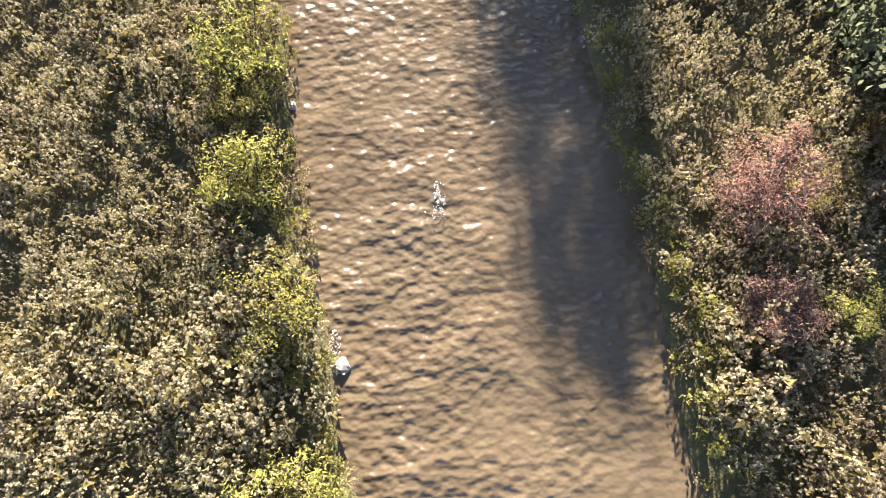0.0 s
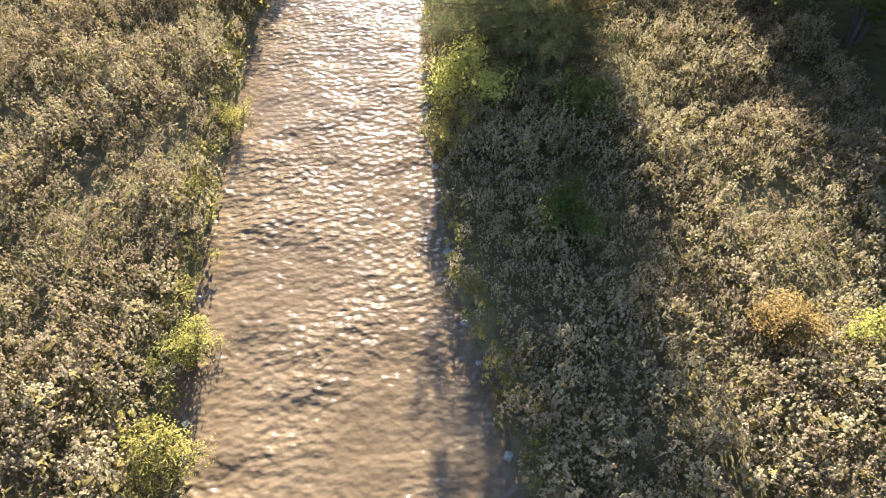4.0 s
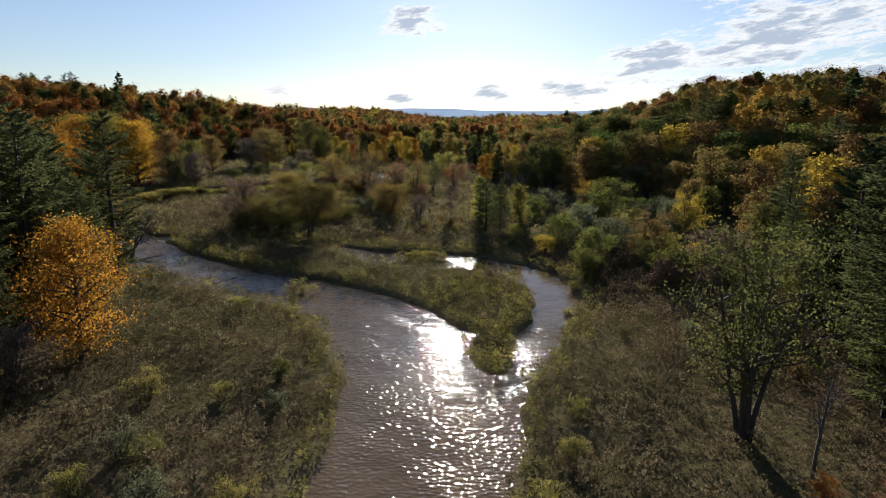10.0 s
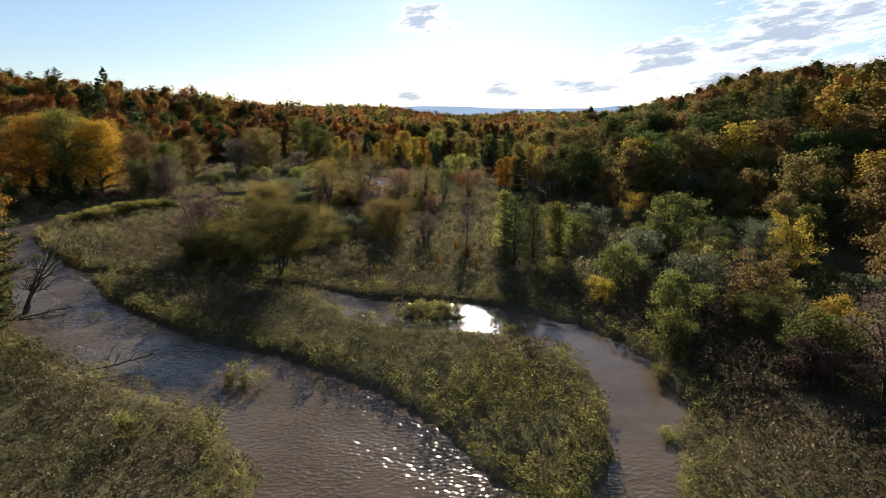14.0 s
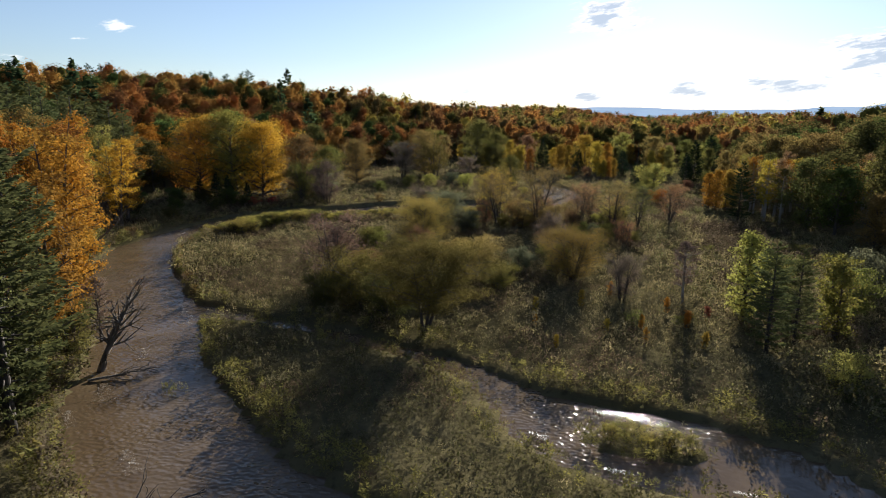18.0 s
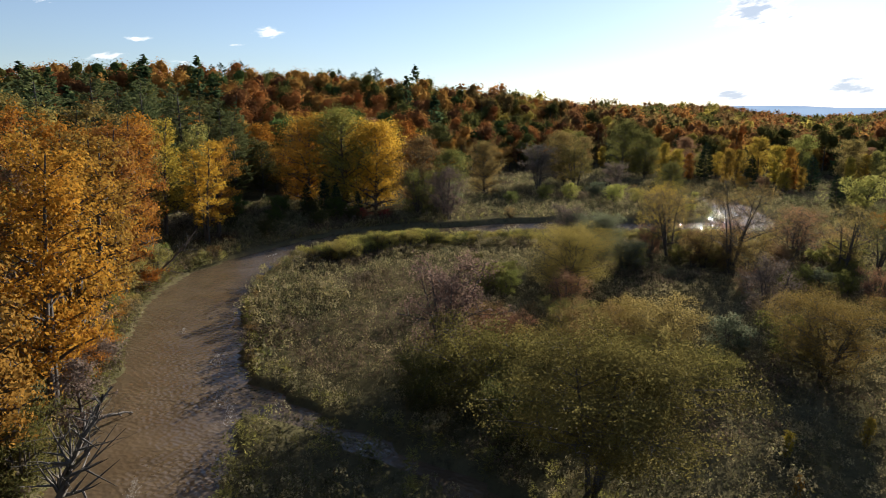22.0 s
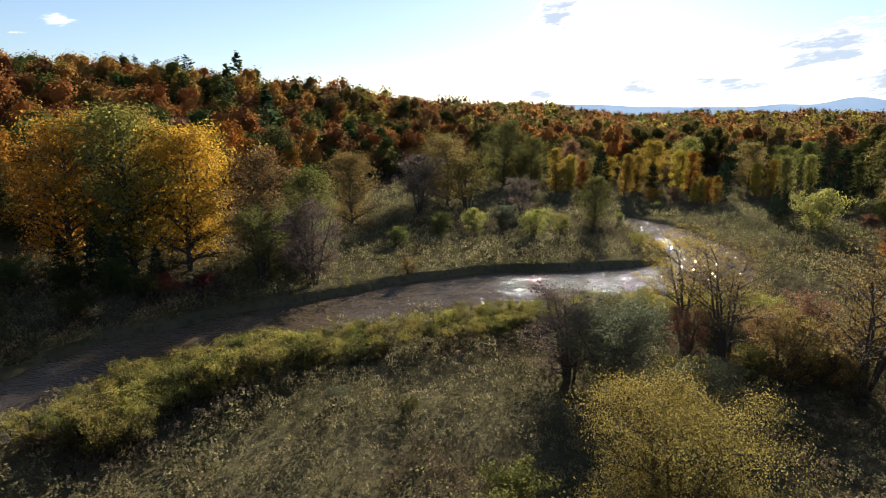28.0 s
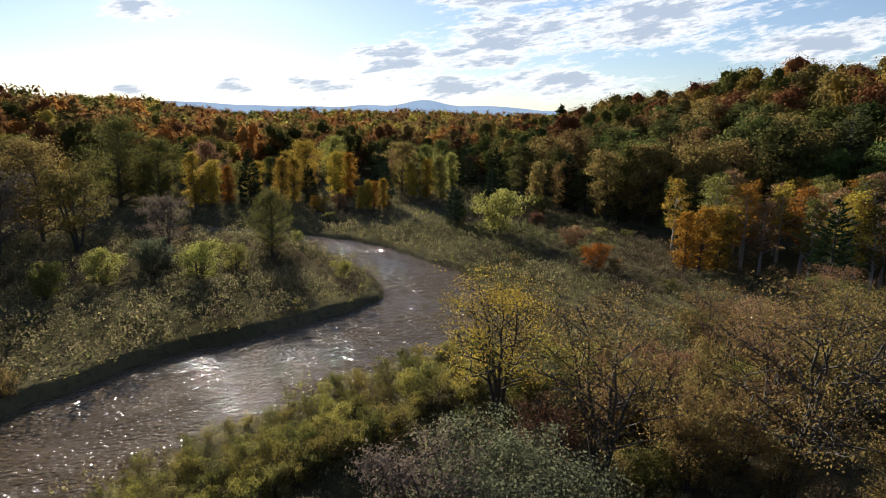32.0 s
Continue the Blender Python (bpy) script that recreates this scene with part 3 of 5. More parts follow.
# ---- trees: templates first, then every tree as a thing of its own ----
def broadleaf(seed, height, radius, base, stems=1, limbs=16, twigs=3, count=2600, size=0.3, spread=0.55, lean=0.0, fill=0.35):
    """Limb lines and leaf centres of a broad-leaved tree: stems, limbs, twigs and clouds of leaves at the twig ends."""
    rng = np.random.default_rng(seed)
    lines, ends = [], []
    for s in range(stems):
        a = rng.uniform(0, 6.28)
        out = 0.0 if stems == 1 else radius * rng.uniform(0.25, 0.6)
        top = height * rng.uniform(0.82, 0.97) if stems > 1 else height * 0.93
        t = np.linspace(0, 1, 8)
        thick = (0.022 * height) * (1 if stems == 1 else 0.7)
        x = np.cos(a) * (out * t ** 1.3 + 0.12 * stems ** 0.5 * (stems > 1)) + lean * t * t + np.cumsum(rng.normal(0, 0.035 * radius, 8)) * t
        y = np.sin(a) * (out * t ** 1.3 + 0.12 * stems ** 0.5 * (stems > 1)) + np.cumsum(rng.normal(0, 0.035 * radius, 8)) * t
        stem = np.stack([x, y, t * top - 0.25, thick * (1 - 0.88 * t) + 0.012], 1)
        lines.append(stem)
        n = max(4, limbs // stems)
        for k in range(n):
            f = base + (0.97 - base) * (k + rng.uniform(0, 0.9)) / n
            at = np.array([np.interp(f, t, stem[:, c]) for c in range(4)])
            g = (f - base) / (1 - base)
            reach = radius * (0.45 + 0.55 * math.sin(math.pi * min(1, 0.18 + g * 0.86))) * rng.uniform(0.6, 1.12) * (1 - 0.5 * out / radius)
            b = k * 2.4 + rng.uniform(-0.5, 0.5) + s
            rise = rng.uniform(0.25, 0.75) + 0.35 * g
            tt = np.linspace(0, 1, 5)
            limb = np.stack([at[0] + np.cos(b) * reach * tt, at[1] + np.sin(b) * reach * tt,
                             at[2] + reach * rise * (tt - 0.25 * tt * tt) + rng.normal(0, 0.04 * reach, 5) * tt,
                             at[3] * 0.55 * (1 - 0.85 * tt) + 0.008], 1)
            lines.append(limb)
            ends.append(np.append(limb[4, :3], (1.0, *limb[1, :3])))
            for j in range(twigs):
                u = rng.uniform(0.35, 0.95)
                p = np.array([np.interp(u, tt, limb[:, c]) for c in range(4)])
                q = p[:3] + np.append(rng.normal(0, 0.26 * reach, 2), abs(rng.normal(0, 0.22 * reach)))
                q[2] = min(q[2], height)
                lines.append(np.stack([p, np.append((p[:3] + q) / 2 + rng.normal(0, 0.04 * reach, 3), p[3] * 0.55), np.append(q, 0.006)]))
                ends.append(np.append(q, (rng.uniform(0.6, 1.1), *p[:3])))
        ends.append(np.append(stem[-1, :3], (0.8, *stem[-3, :3])))
    ends = np.array(ends)
    pick = rng.choice(len(ends), count, p=ends[:, 3] / ends[:, 3].sum())
    inward = (rng.uniform(0, 1, count) * (rng.uniform(0, 1, count) < fill))[:, None]
    cloud = radius * spread * 0.42
    off = rng.normal(size=(count, 3))
    off /= np.linalg.norm(off, axis=1)[:, None]
    off *= (rng.uniform(0, 1, count) ** 0.45)[:, None] * cloud * np.array([1, 1, 0.72]) * rng.uniform(0.7, 1.2, count)[:, None]
    centres = ends[pick, :3] * (1 - inward) + ends[pick, 4:7] * inward + off
    centres[:, 2] = np.clip(centres[:, 2], 0.15, height * 1.02)
    heart = np.array([centres[:, 0].mean(), centres[:, 1].mean(), height * 0.5])
    return lines, centres, size, None, off / cloud + 0.7 * (centres - heart) / radius + np.array([0, 0, 0.25])


def pine(seed, height, radius, whorls=15, boughs=6, tufts=16, size=0.55, bare=0.12, ragged=0.35, blunt=0.72):
    """A layered conifer: whorls of level boughs with tufts of needles along them."""
    rng = np.random.default_rng(seed)
    t = np.linspace(0, 1, 9)
    lines = [np.stack([rng.normal(0, 0.02, 9), rng.normal(0, 0.02, 9), t * height - 0.3, 0.019 * height * (1 - 0.94 * t) + 0.01], 1)]
    centres, ways = [], []
    for w in range(whorls):
        f = bare + (0.985 - bare) * w / (whorls - 1)
        z = f * height
        g = (f - bare) / (1 - bare)
        reach0 = radius * min(1, 0.55 + 1.5 * g) * (1 - g) ** blunt + 0.25
        for b in range(boughs if g < 0.85 else 4):
            z = f * height + rng.uniform(-0.5, 0.5) * height / whorls
            a = w * 1.1 + b * 6.283 / boughs + rng.uniform(-0.4, 0.4)
            reach = reach0 * (1 + ragged * rng.uniform(-1, 0.6))
            tt = np.linspace(0, 1, 4)
            rise = rng.uniform(-0.08, 0.16) + 0.30 * g
            line = np.stack([np.cos(a) * reach * tt, np.sin(a) * reach * tt, z + reach * (rise * tt + 0.10 * tt * tt - 0.06 * np.sin(tt * 3.1)),
                             0.0032 * height * (1 - g * 0.6) * (1 - 0.85 * tt) + 0.006], 1)
            lines.append(line)
            n = max(4, int(tufts * (0.35 + 0.65 * reach / radius)))
            u = rng.uniform(0.22, 1.03, n) ** 0.8
            p = np.stack([np.interp(u, tt, line[:, c]) for c in range(3)], 1)
            wide = 0.30 * reach * (0.35 + 0.65 * np.sin(np.clip(u, 0, 1) * 2.6))
            side = rng.uniform(-1, 1, n) * wide
            p += np.stack([-np.sin(a) * side, np.cos(a) * side, rng.normal(0, 0.07, n) - 0.06 * np.abs(side)], 1)
            centres.append(p)
            ways.append(np.stack([np.cos(a) - np.sin(a) * side * 0.9, np.sin(a) + np.cos(a) * side * 0.9, np.full(n, 0.12)], 1))
    return lines, np.concatenate(centres), size, np.concatenate(ways)


def soft_pine(seed, height, radius, whorls=30, boughs=10, clumps=16, needles=44, size=0.16):
    """A broad pine seen from near: boughs that carry rounded clumps of needles."""
    rng = np.random.default_rng(seed)
    t = np.linspace(0, 1, 9)
    lines = [np.stack([0.1 * np.sin(t * 5), 0.1 * np.cos(t * 4), t * height * 0.97 - 0.3, 0.017 * height * (1 - 0.95 * t) + 0.01], 1)]
    centres, out = [], []
    for w in range(whorls):
        g = (w + rng.uniform(-0.3, 0.3)) / (whorls - 1)
        g = min(max(g, 0.0), 0.99)
        for b in range(boughs):
            a = w * 1.3 + b * 6.283 / boughs + rng.uniform(-0.35, 0.35)
            reach = (radius * min(1, 0.9 + 0.8 * g) * (1 - g ** 2.5) ** 0.7 + 0.3) * rng.uniform(0.55, 1.12)
            tt = np.linspace(0, 1, 4)
            line = np.stack([np.cos(a) * reach * tt, np.sin(a) * reach * tt, 0.04 * height + 0.93 * height * g + reach * ((0.05 + 0.35 * g) * tt + 0.12 * tt * tt) + rng.normal(0, 0.1, 4) * tt,
                             0.045 * (1 - 0.8 * tt) * (1.1 - g) + 0.008], 1)
            lines.append(line)
            n = max(4, int(clumps * reach / radius))
            u = rng.uniform(0.12, 1.02, n) ** 0.75
            p = np.stack([np.interp(u, tt, line[:, c]) for c in range(3)], 1)
            side = rng.uniform(-1, 1, n) * 0.26 * reach * (0.25 + np.sin(np.clip(u, 0, 1) * 2.7))
            p += np.stack([-np.sin(a) * side, np.cos(a) * side, rng.normal(0.05, 0.12, n)], 1)
            off = rng.normal(size=(n, needles, 3)) * np.array([0.16, 0.16, 0.12])
            centres.append((p[:, None] + off).reshape(-1, 3))
            out.append((off / 0.2 + np.array([np.cos(a) * 0.6, np.sin(a) * 0.6, 0.9])).reshape(-1, 3))
    return lines, np.concatenate(centres), size, None, np.concatenate(out)


TEMPLATES = {}


def template(kind, name, lines, centres, size, along=None, facing=None, bark=BARK, aspect=0.62, flat=0.0, sides=5, seed=1):
    rng = np.random.default_rng(seed)
    stems = [line for line in lines if line[0][2] < 0]
    limbs = [line for line in lines if line[0][2] >= 0]
    v, q = tubes(stems, sides + 1)
    bv, bq = tubes(limbs, max(3, sides - 1))
    lv, lq = leaves(rng, centres, size, aspect, flat, along, facing, 0.42)
    TEMPLATES.setdefault(kind, []).append((name, mesh_of(name + "_trunk", v, q, [bark], flat=False), mesh_of(name + "_crown", lv, lq, [OLIVE]), mesh_of(name + "_limbs", bv, bq, [bark], flat=False)))


for s in range(3):
    template("maple", "maple_tree", *broadleaf(11 + s, 15, 5.2, 0.05, 1, 46, 6, 13000, 0.27, 0.7), seed=s)
for s in range(3):
    template("open", "open_crowned_tree", *broadleaf(21 + s, 10, 4.6, 0.22, 4, 28, 5, 5200, 0.26, 0.46), seed=s)
for s in range(3):
    template("riverside", "golden_riverside_tree", *broadleaf(121 + s, 18, 3.9, 0.2, 2, 44, 5, 8200, 0.25, 0.5, 0.8), seed=s)
template("spreading", "spreading_tree", *broadleaf(131, 10.5, 5.8, 0.26, 3, 46, 7, 64000, 0.115, 0.42), seed=2)
template("golden_bush", "golden_leaved_bush", *broadleaf(152, 7.2, 4.9, 0.06, 8, 64, 6, 60000, 0.088, 0.5, fill=0.5), seed=7)
template("big_bush", "large_rounded_bush", *broadleaf(151, 7.2, 4.9, 0.06, 8, 52, 6, 22000, 0.15, 0.56), seed=6)
template("round", "round_crowned_tree", *broadleaf(161, 12.5, 5.0, 0.26, 5, 44, 6, 9000, 0.19, 0.42), seed=5)
template("grove", "many_stemmed_tree", *broadleaf(141, 11, 5.4, 0.3, 5, 44, 6, 8000, 0.135, 0.34), seed=3)
template("grove", "many_stemmed_tree", *broadleaf(142, 11, 5.8, 0.25, 4, 44, 6, 8000, 0.135, 0.34), seed=4)
for s in range(3):
    template("edge_maple", "maple_tree", *broadleaf(111 + s, 15, 4.7, 0.10, 1, 30, 4, 6500, 0.40, 0.8), seed=s)
for s in range(4):
    template("wood_maple", "maple_tree", *broadleaf(181 + s, 15, 4.4, 0.15, 1, 26, 4, 3600, 0.5, 0.8), seed=s)
for s in range(2):
    lines, c, size, ways = pine(171 + s, 18, 4.3, 17, 7, 60, 0.55, 0.12, 0.45, 0.5)
    template("edge_pine", "white_pine", lines, c, size, ways, bark=BARK_PINE, aspect=0.26, seed=s)
for s in range(2):
    template("ash", "slender_ash_tree", *broadleaf(31 + s, 12, 2.3, 0.28, 1, 28, 3, 2600, 0.27, 0.7, fill=0.6), bark=BARK_PALE, seed=s)
for s in range(2):
    template("brush", "brushy_tree", *broadleaf(41 + s, 7, 3.0, 0.1, 7, 42, 5, 6500, 0.19, 0.6), aspect=0.42, seed=s)
for s in range(3):
    template("willow", "willow_shrub", *broadleaf(51 + s, 2.6, 1.45, 0.1, 9, 27, 3, 3200, 0.135, 0.66), aspect=0.36, seed=s)
for s in range(2):
    template("bush", "rounded_bush", *broadleaf(61 + s, 4.6, 3.0, 0.08, 7, 28, 4, 4200, 0.24, 0.62), aspect=0.5, seed=s)
for s in range(3):
    lines, c, size, ways = pine(71 + s, 18, 4.3, 20, 7, 110, 0.40, 0.1, 0.45, 0.55)
    template("pine", "white_pine", lines, c, size, ways, bark=BARK_PINE, aspect=0.34, seed=s)
for s in range(2):
    lines, c, size, ways = pine(81 + s, 11, 2.8, 20, 8, 24, 0.55, 0.02, 0.18)
    template("spruce", "dark_spruce", lines, c, size, ways, aspect=0.3, seed=s)
template("broad_pine", "broad_white_pine", *soft_pine(91, 14.4, 6.0, 20, 11, 40, 60, 0.17), aspect=0.14)
template("poplar", "narrow_poplar", *broadleaf(95, 9, 1.7, 0.06, 1, 44, 3, 4200, 0.25, 0.95, fill=0.7), seed=4)
template("poplar", "narrow_poplar", *broadleaf(96, 9, 2.0, 0.08, 2, 46, 3, 4600, 0.25, 0.85, fill=0.7), seed=8)
for s in range(2):
    template("leafy_bush", "leafy_bush", *broadleaf(153 + s, 4.6, 3.3, 0.08, 7, 56, 6, 22000, 0.105, 0.5, fill=0.45), seed=s)
PLANTED = {}
rng = np.random.default_rng(5)


def plant(kind, x, y, leaf, label, scale=1.0, tall=1.0, name="", group="", category="tree", twist=None, variant=None, bark=None):
    """One tree or shrub standing on the ground: an empty with its trunk and crown."""
    n = PLANTED[kind] = PLANTED.get(kind, 0) + 1
    base, trunk_me, crown_me, limbs_me = TEMPLATES[kind][(n if variant is None else variant) % len(TEMPLATES[kind])]
    z = float(ground_height(np.array([x]), np.array([y]))[0])
    ob = new(name or base)
    ob.empty_display_size = 0.3
    turn = rng.uniform(0, 6.283) if twist is None else twist
    ob.matrix_basis = Matrix.LocRotScale((x, y, z), Euler((0, 0, turn)), (scale, scale, scale * tall))
    tagged(ob, label, category, group)
    trunk, crown = part("trunk", trunk_me, ob), part("crown", crown_me, ob)
    crown.material_slots[0].link = "OBJECT"
    crown.material_slots[0].material = leaf
    limbs = part("branchwork", limbs_me, trunk)
    for wood in (trunk, limbs):
        if bark:
            wood.material_slots[0].link = "OBJECT"
            wood.material_slots[0].material = bark
    return ob


# the first reach: shrubs on both banks, seen from above
for x, y, k in ((-6.7, -26.6, 1.0), (-7.1, -28.0, 0.8), (-6.5, -31.4, 1.05), (-6.2, -35.4, 0.95), (-5.8, -40.6, 1.05), (-7.9, -9.6, 0.85), (-7.7, -13.2, 1.05),
                (-6.9, -20.4, 0.5), (-8.4, -4.8, 0.75), (-8.7, 8.0, 0.7), (-9.0, 19.0, 0.8), (-8.3, 24.0, 0.9)):
    plant("willow", x, y, LIME, "bright yellow-green willow shrub leaning over the river bank", k, group="willow shrubs on the bank", category="shrub")
plant("brush", 8.9, -33.2, RED_TWIG, "brushy shrub with faded red and grey twigs", 0.62, 0.75, "red_twigged_shrub", category="shrub")
plant("brush", 8.6, -36.6, RED_TWIG, "low brushy shrub with faded red twigs", 0.42, 0.75, "red_twigged_shrub", category="shrub")
plant("bush", 14.2, -28.2, SILVER, "grey-green bush tinged yellow and orange", 1.02, name="mixed_leaf_bush", category="shrub")
plant("bush", 14.8, -30.6, ORANGE, "orange-leaved bush in the meadow", 0.4, name="orange_bush", category="shrub")
plant("bush", 14.0, -33.0, RED, "deep red bush in shade", 0.55, name="red_bush", category="shrub")
# two bushes added out at the side to cast shade on the meadow
plant("bush", 16.2, -21.5, OLIVE, "added olive bush that shades the meadow's edge", 1.1, category="shrub")
plant("bush", 16.0, -36.5, OLIVE, "added olive bush that shades the meadow's edge", 1.0, category="shrub")
plant("willow", 10.9, -36.6, LIME, "small bright green shrub", 0.62, category="shrub")
plant("bush", 12.3, -5.8, TAWNY, "yellowing bush in the sunlit meadow", 0.42, name="yellowing_bush", category="shrub")
plant("bush", 14.9, -6.6, LIME, "yellow-green bush beside a yellowing one", 0.36, name="yellowing_bush", category="shrub")
plant("bush", 5.9, -0.6, GREEN, "dark green bush in the pine's shade", 0.5, name="dark_bush", category="shrub")
plant("bush", 7.9, 6.4, GREEN, "green bush at the foot of a pine", 0.55, name="dark_bush", category="shrub")
plant("willow", 1.6, 5.0, LIME, "yellow-green shrub at the water's edge", 0.8, category="shrub")
plant("broad_pine", 6.0, 12.7, PINE_PALE, "broad white pine beside the river", 0.87, 1.22)
plant("open", 9.4, 14.5, TAWNY, "olive and orange leaved tree behind a pine", 0.5, 1.0)
plant("bush", 2.6, 7.6, LIME, "yellow-green bush in front of a pine", 0.7, category="shrub")
plant("pine", 20.0, 15.0, PINE_MID, "tall dark pine at the wood's edge", 0.85)
plant("pine", 22.0, 24.0, PINE_MID, "tall dark pine at the wood's edge", 0.9)
plant("open", 20.0, 33.0, OLIVE, "olive-leaved tree between pines", 0.75)

for k in range(16):
    plant("willow", rng.uniform(8.5, 16), rng.uniform(-33, -17), (PINKISH, OLIVE, TAWNY, OLIVE, LIME, PINKISH)[k % 6], "small mixed autumn shrub in the meadow", rng.uniform(0.35, 0.7),
          group="mixed autumn shrubs", category="shrub")
# the second reach: pines and a golden tree and a golden tree by one wood, an open tree by the other
for x, y, k, kind in ((-27.5, 27, 0.72, "pine"), (-30, 34, 0.95, "pine"), (-31, 42, 0.85, "spruce"), (-33, 50, 1.0, "pine"), (-35.5, 57, 1.02, "pine"),
                      (-37, 64, 1.05, "pine"), (-36.5, 71, 1.08, "pine"), (-40.5, 66, 1.05, "pine"), (-41, 74, 1.1, "pine"), (-42.5, 82, 1.05, "pine"),
                      (-40.0, 79, 0.9, "pine"), (-47, 88, 1.02, "pine"), (-45.0, 97.5, 0.9, "pine"), (-49, 95, 0.95, "pine"), (-52, 99, 1.0, "pine"), (-40.6, 92.6, 1.1, "pine"), (-36, 77.5, 0.75, "pine")):
    plant(kind, x, y, PINE_MID, "tall dark green pine with layered boughs", k, group="pines by the river")
plant("maple", -29.2, 64.8, AMBER, "golden orange tree in front of dark pines", 0.74, 1.02, name="golden_tree")
plant("ash", -27.5, 52.0, GOLD_OLIVE, "thin half-bare tree with yellow leaves", 0.5)
plant("brush", -29.5, 57.0, TWIGGY, "bare brushy tree in the wood's shade", 0.8)
plant("round", 17.4, 52.6, DARK_OLIVE, "open tree with a rounded half-bare olive crown", 1.02, 1.05)
for x, y, k, leaf in ((22.6, 43.5, 0.34, RED), (18.4, 45.9, 0.3, ORANGE), (22.0, 46.0, 0.3, RUST), (20.2, 44.5, 0.28, RUST), (22.8, 41.2, 0.34, RED)):
    plant("brush", x, y, leaf, "low red-leaved brush below the pines", k, 0.8, "red_brush", "red brush by the wood", "shrub")
plant("brush", 24.5, 48.0, PINKISH, "reddish brush below the pines", 0.6, category="shrub")
for x, y, k, m in ((27.5, 55, 0.88, PINE_MID), (31, 62, 0.95, PINE_MID), (34, 70, 0.95, PINE), (29.5, 47, 0.8, PINE_MID), (25.5, 36, 0.82, PINE_MID), (37, 58, 1.0, PINE), (24, 29, 0.8, PINE_PALE)):
    plant("pine", x, y, m, "dark pine standing at the wood edge", k, group="pines facing the river")
for x, y, k, leaf in ((-10.6, 45.5, 0.8, LIME), (-12.0, 42.5, 0.7, LIME), (-15.0, 44.5, 1.0, SILVER), (-18.5, 50.0, 0.9, SILVER), (-16.8, 49.0, 0.7, OLIVE),
                      (-19.5, 46.5, 0.7, LIME), (-20.5, 57.0, 0.9, LIME), (-15.5, 57.5, 0.5, LIME), (-11.5, 57.0, 0.55, SILVER), (5.2, 40.5, 0.9, LIME), (4.6, 45.5, 0.7, LIME),
                      (6.8, 50.0, 0.7, LIME), (5.8, 36.0, 0.8, OLIVE), (12.2, 79.5, 0.55, LIME), (-20.0, 42.0, 1.0, OLIVE), (8.2, 56.0, 0.55, LIME), (14.5, 88.5, 0.6, LIME)):
    plant("willow", x, y, leaf, "rounded shrub standing in the meadow", k, group="meadow shrubs", category="shrub")

# growth on the islets and in the shallows
for x, y, k, leaf in ((-5.6, 103.2, 0.5, WILLOW), (-4.4, 104.0, 0.55, LIME), (-3.2, 103.0, 0.6, WILLOW), (-2.0, 103.8, 0.55, WILLOW), (-0.9, 103.3, 0.45, LIME), (-17.6, 86.6, 0.38, TAWNY), (-16.5, 86.4, 0.36, LIME),
                      (4.0, 98.2, 0.32, TAWNY), (4.9, 98.4, 0.3, LIME)):
    plant("willow", x, y, leaf, "dense low willow on a river islet", k, group="islet willows", category="shrub")
# the island and its flood plain
plant("spreading", -22.3, 117.7, MID_OLIVE, "spreading olive-green tree with forked trunks", 1.1, 0.76)
plant("leafy_bush", -26.8, 120.8, DARK_OLIVE, "dark undergrowth bush beside the spreading tree", 1.0, category="shrub")
plant("leafy_bush", -31.2, 123.2, MID_OLIVE, "olive bush below the spreading tree", 1.25, category="shrub")
plant("leafy_bush", -34.6, 121.8, DARK_OLIVE, "dark olive bush by the side channel", 0.8, category="shrub")
for x, y, k, leaf, label in ((-36.6, 129.0, 1.25, PINKISH, "brushy half-bare tree with pinkish twigs"), (-31.4, 142.6, 0.72, RUST, "brushy tree with rusty leaves"),
                             (-33.2, 134.0, 0.5, RUST, "brushy tree with rust-brown leaves"), (-43.5, 140.5, 0.5, PINKISH, "faded pink-brown brushy bush"),
                             (-5.5, 133, 0.75, TWIGGY, "grey leafless brush on the flood plain"), (-38.8, 168.2, 1.05, TWIGGY, "grey brushy willow without leaves"),
                             (-35.0, 171.0, 0.9, SILVER, "grey-green brushy willow by the bank"), (-15.0, 151, 0.9, TWIGGY, "grey half-bare brush on the plain")):
    plant("brush", x, y, leaf, label, k)
for x, y, k, leaf in ((-39.5, 147.5, 0.6, OLIVE), (-41.5, 148.0, 0.7, OLIVE),
                      (-41.0, 151.5, 0.6, OLIVE), (-13.5, 142.5, 0.8, OLIVE), (-17.5, 140.5, 0.7, SILVER), (-7.5, 176.0, 0.9, LIME)):
    plant("bush", x, y, leaf, "full rounded bush on the flood plain", k, group="flood plain bushes", category="shrub")
for x, y, k, leaf, v in ((-27.4, 173.5, 0.92, GROVE, 0), (-29.0, 182.0, 0.85, YELLOW, 1), (-19.6, 169.0, 1.02, GROVE, 1), (-13.5, 175.0, 0.72, RUST, 1),
                         (-8.0, 173.5, 0.78, GROVE, 0), (-4.0, 178.5, 0.7, OLIVE, 1), (-12.0, 181.5, 0.66, GROVE, 0), (1.5, 184.0, 0.66, RUST, 1)):
    plant("grove", x, y, leaf, "many-stemmed tree with thin autumn leaves", k, group="grove of many-stemmed trees", variant=v)
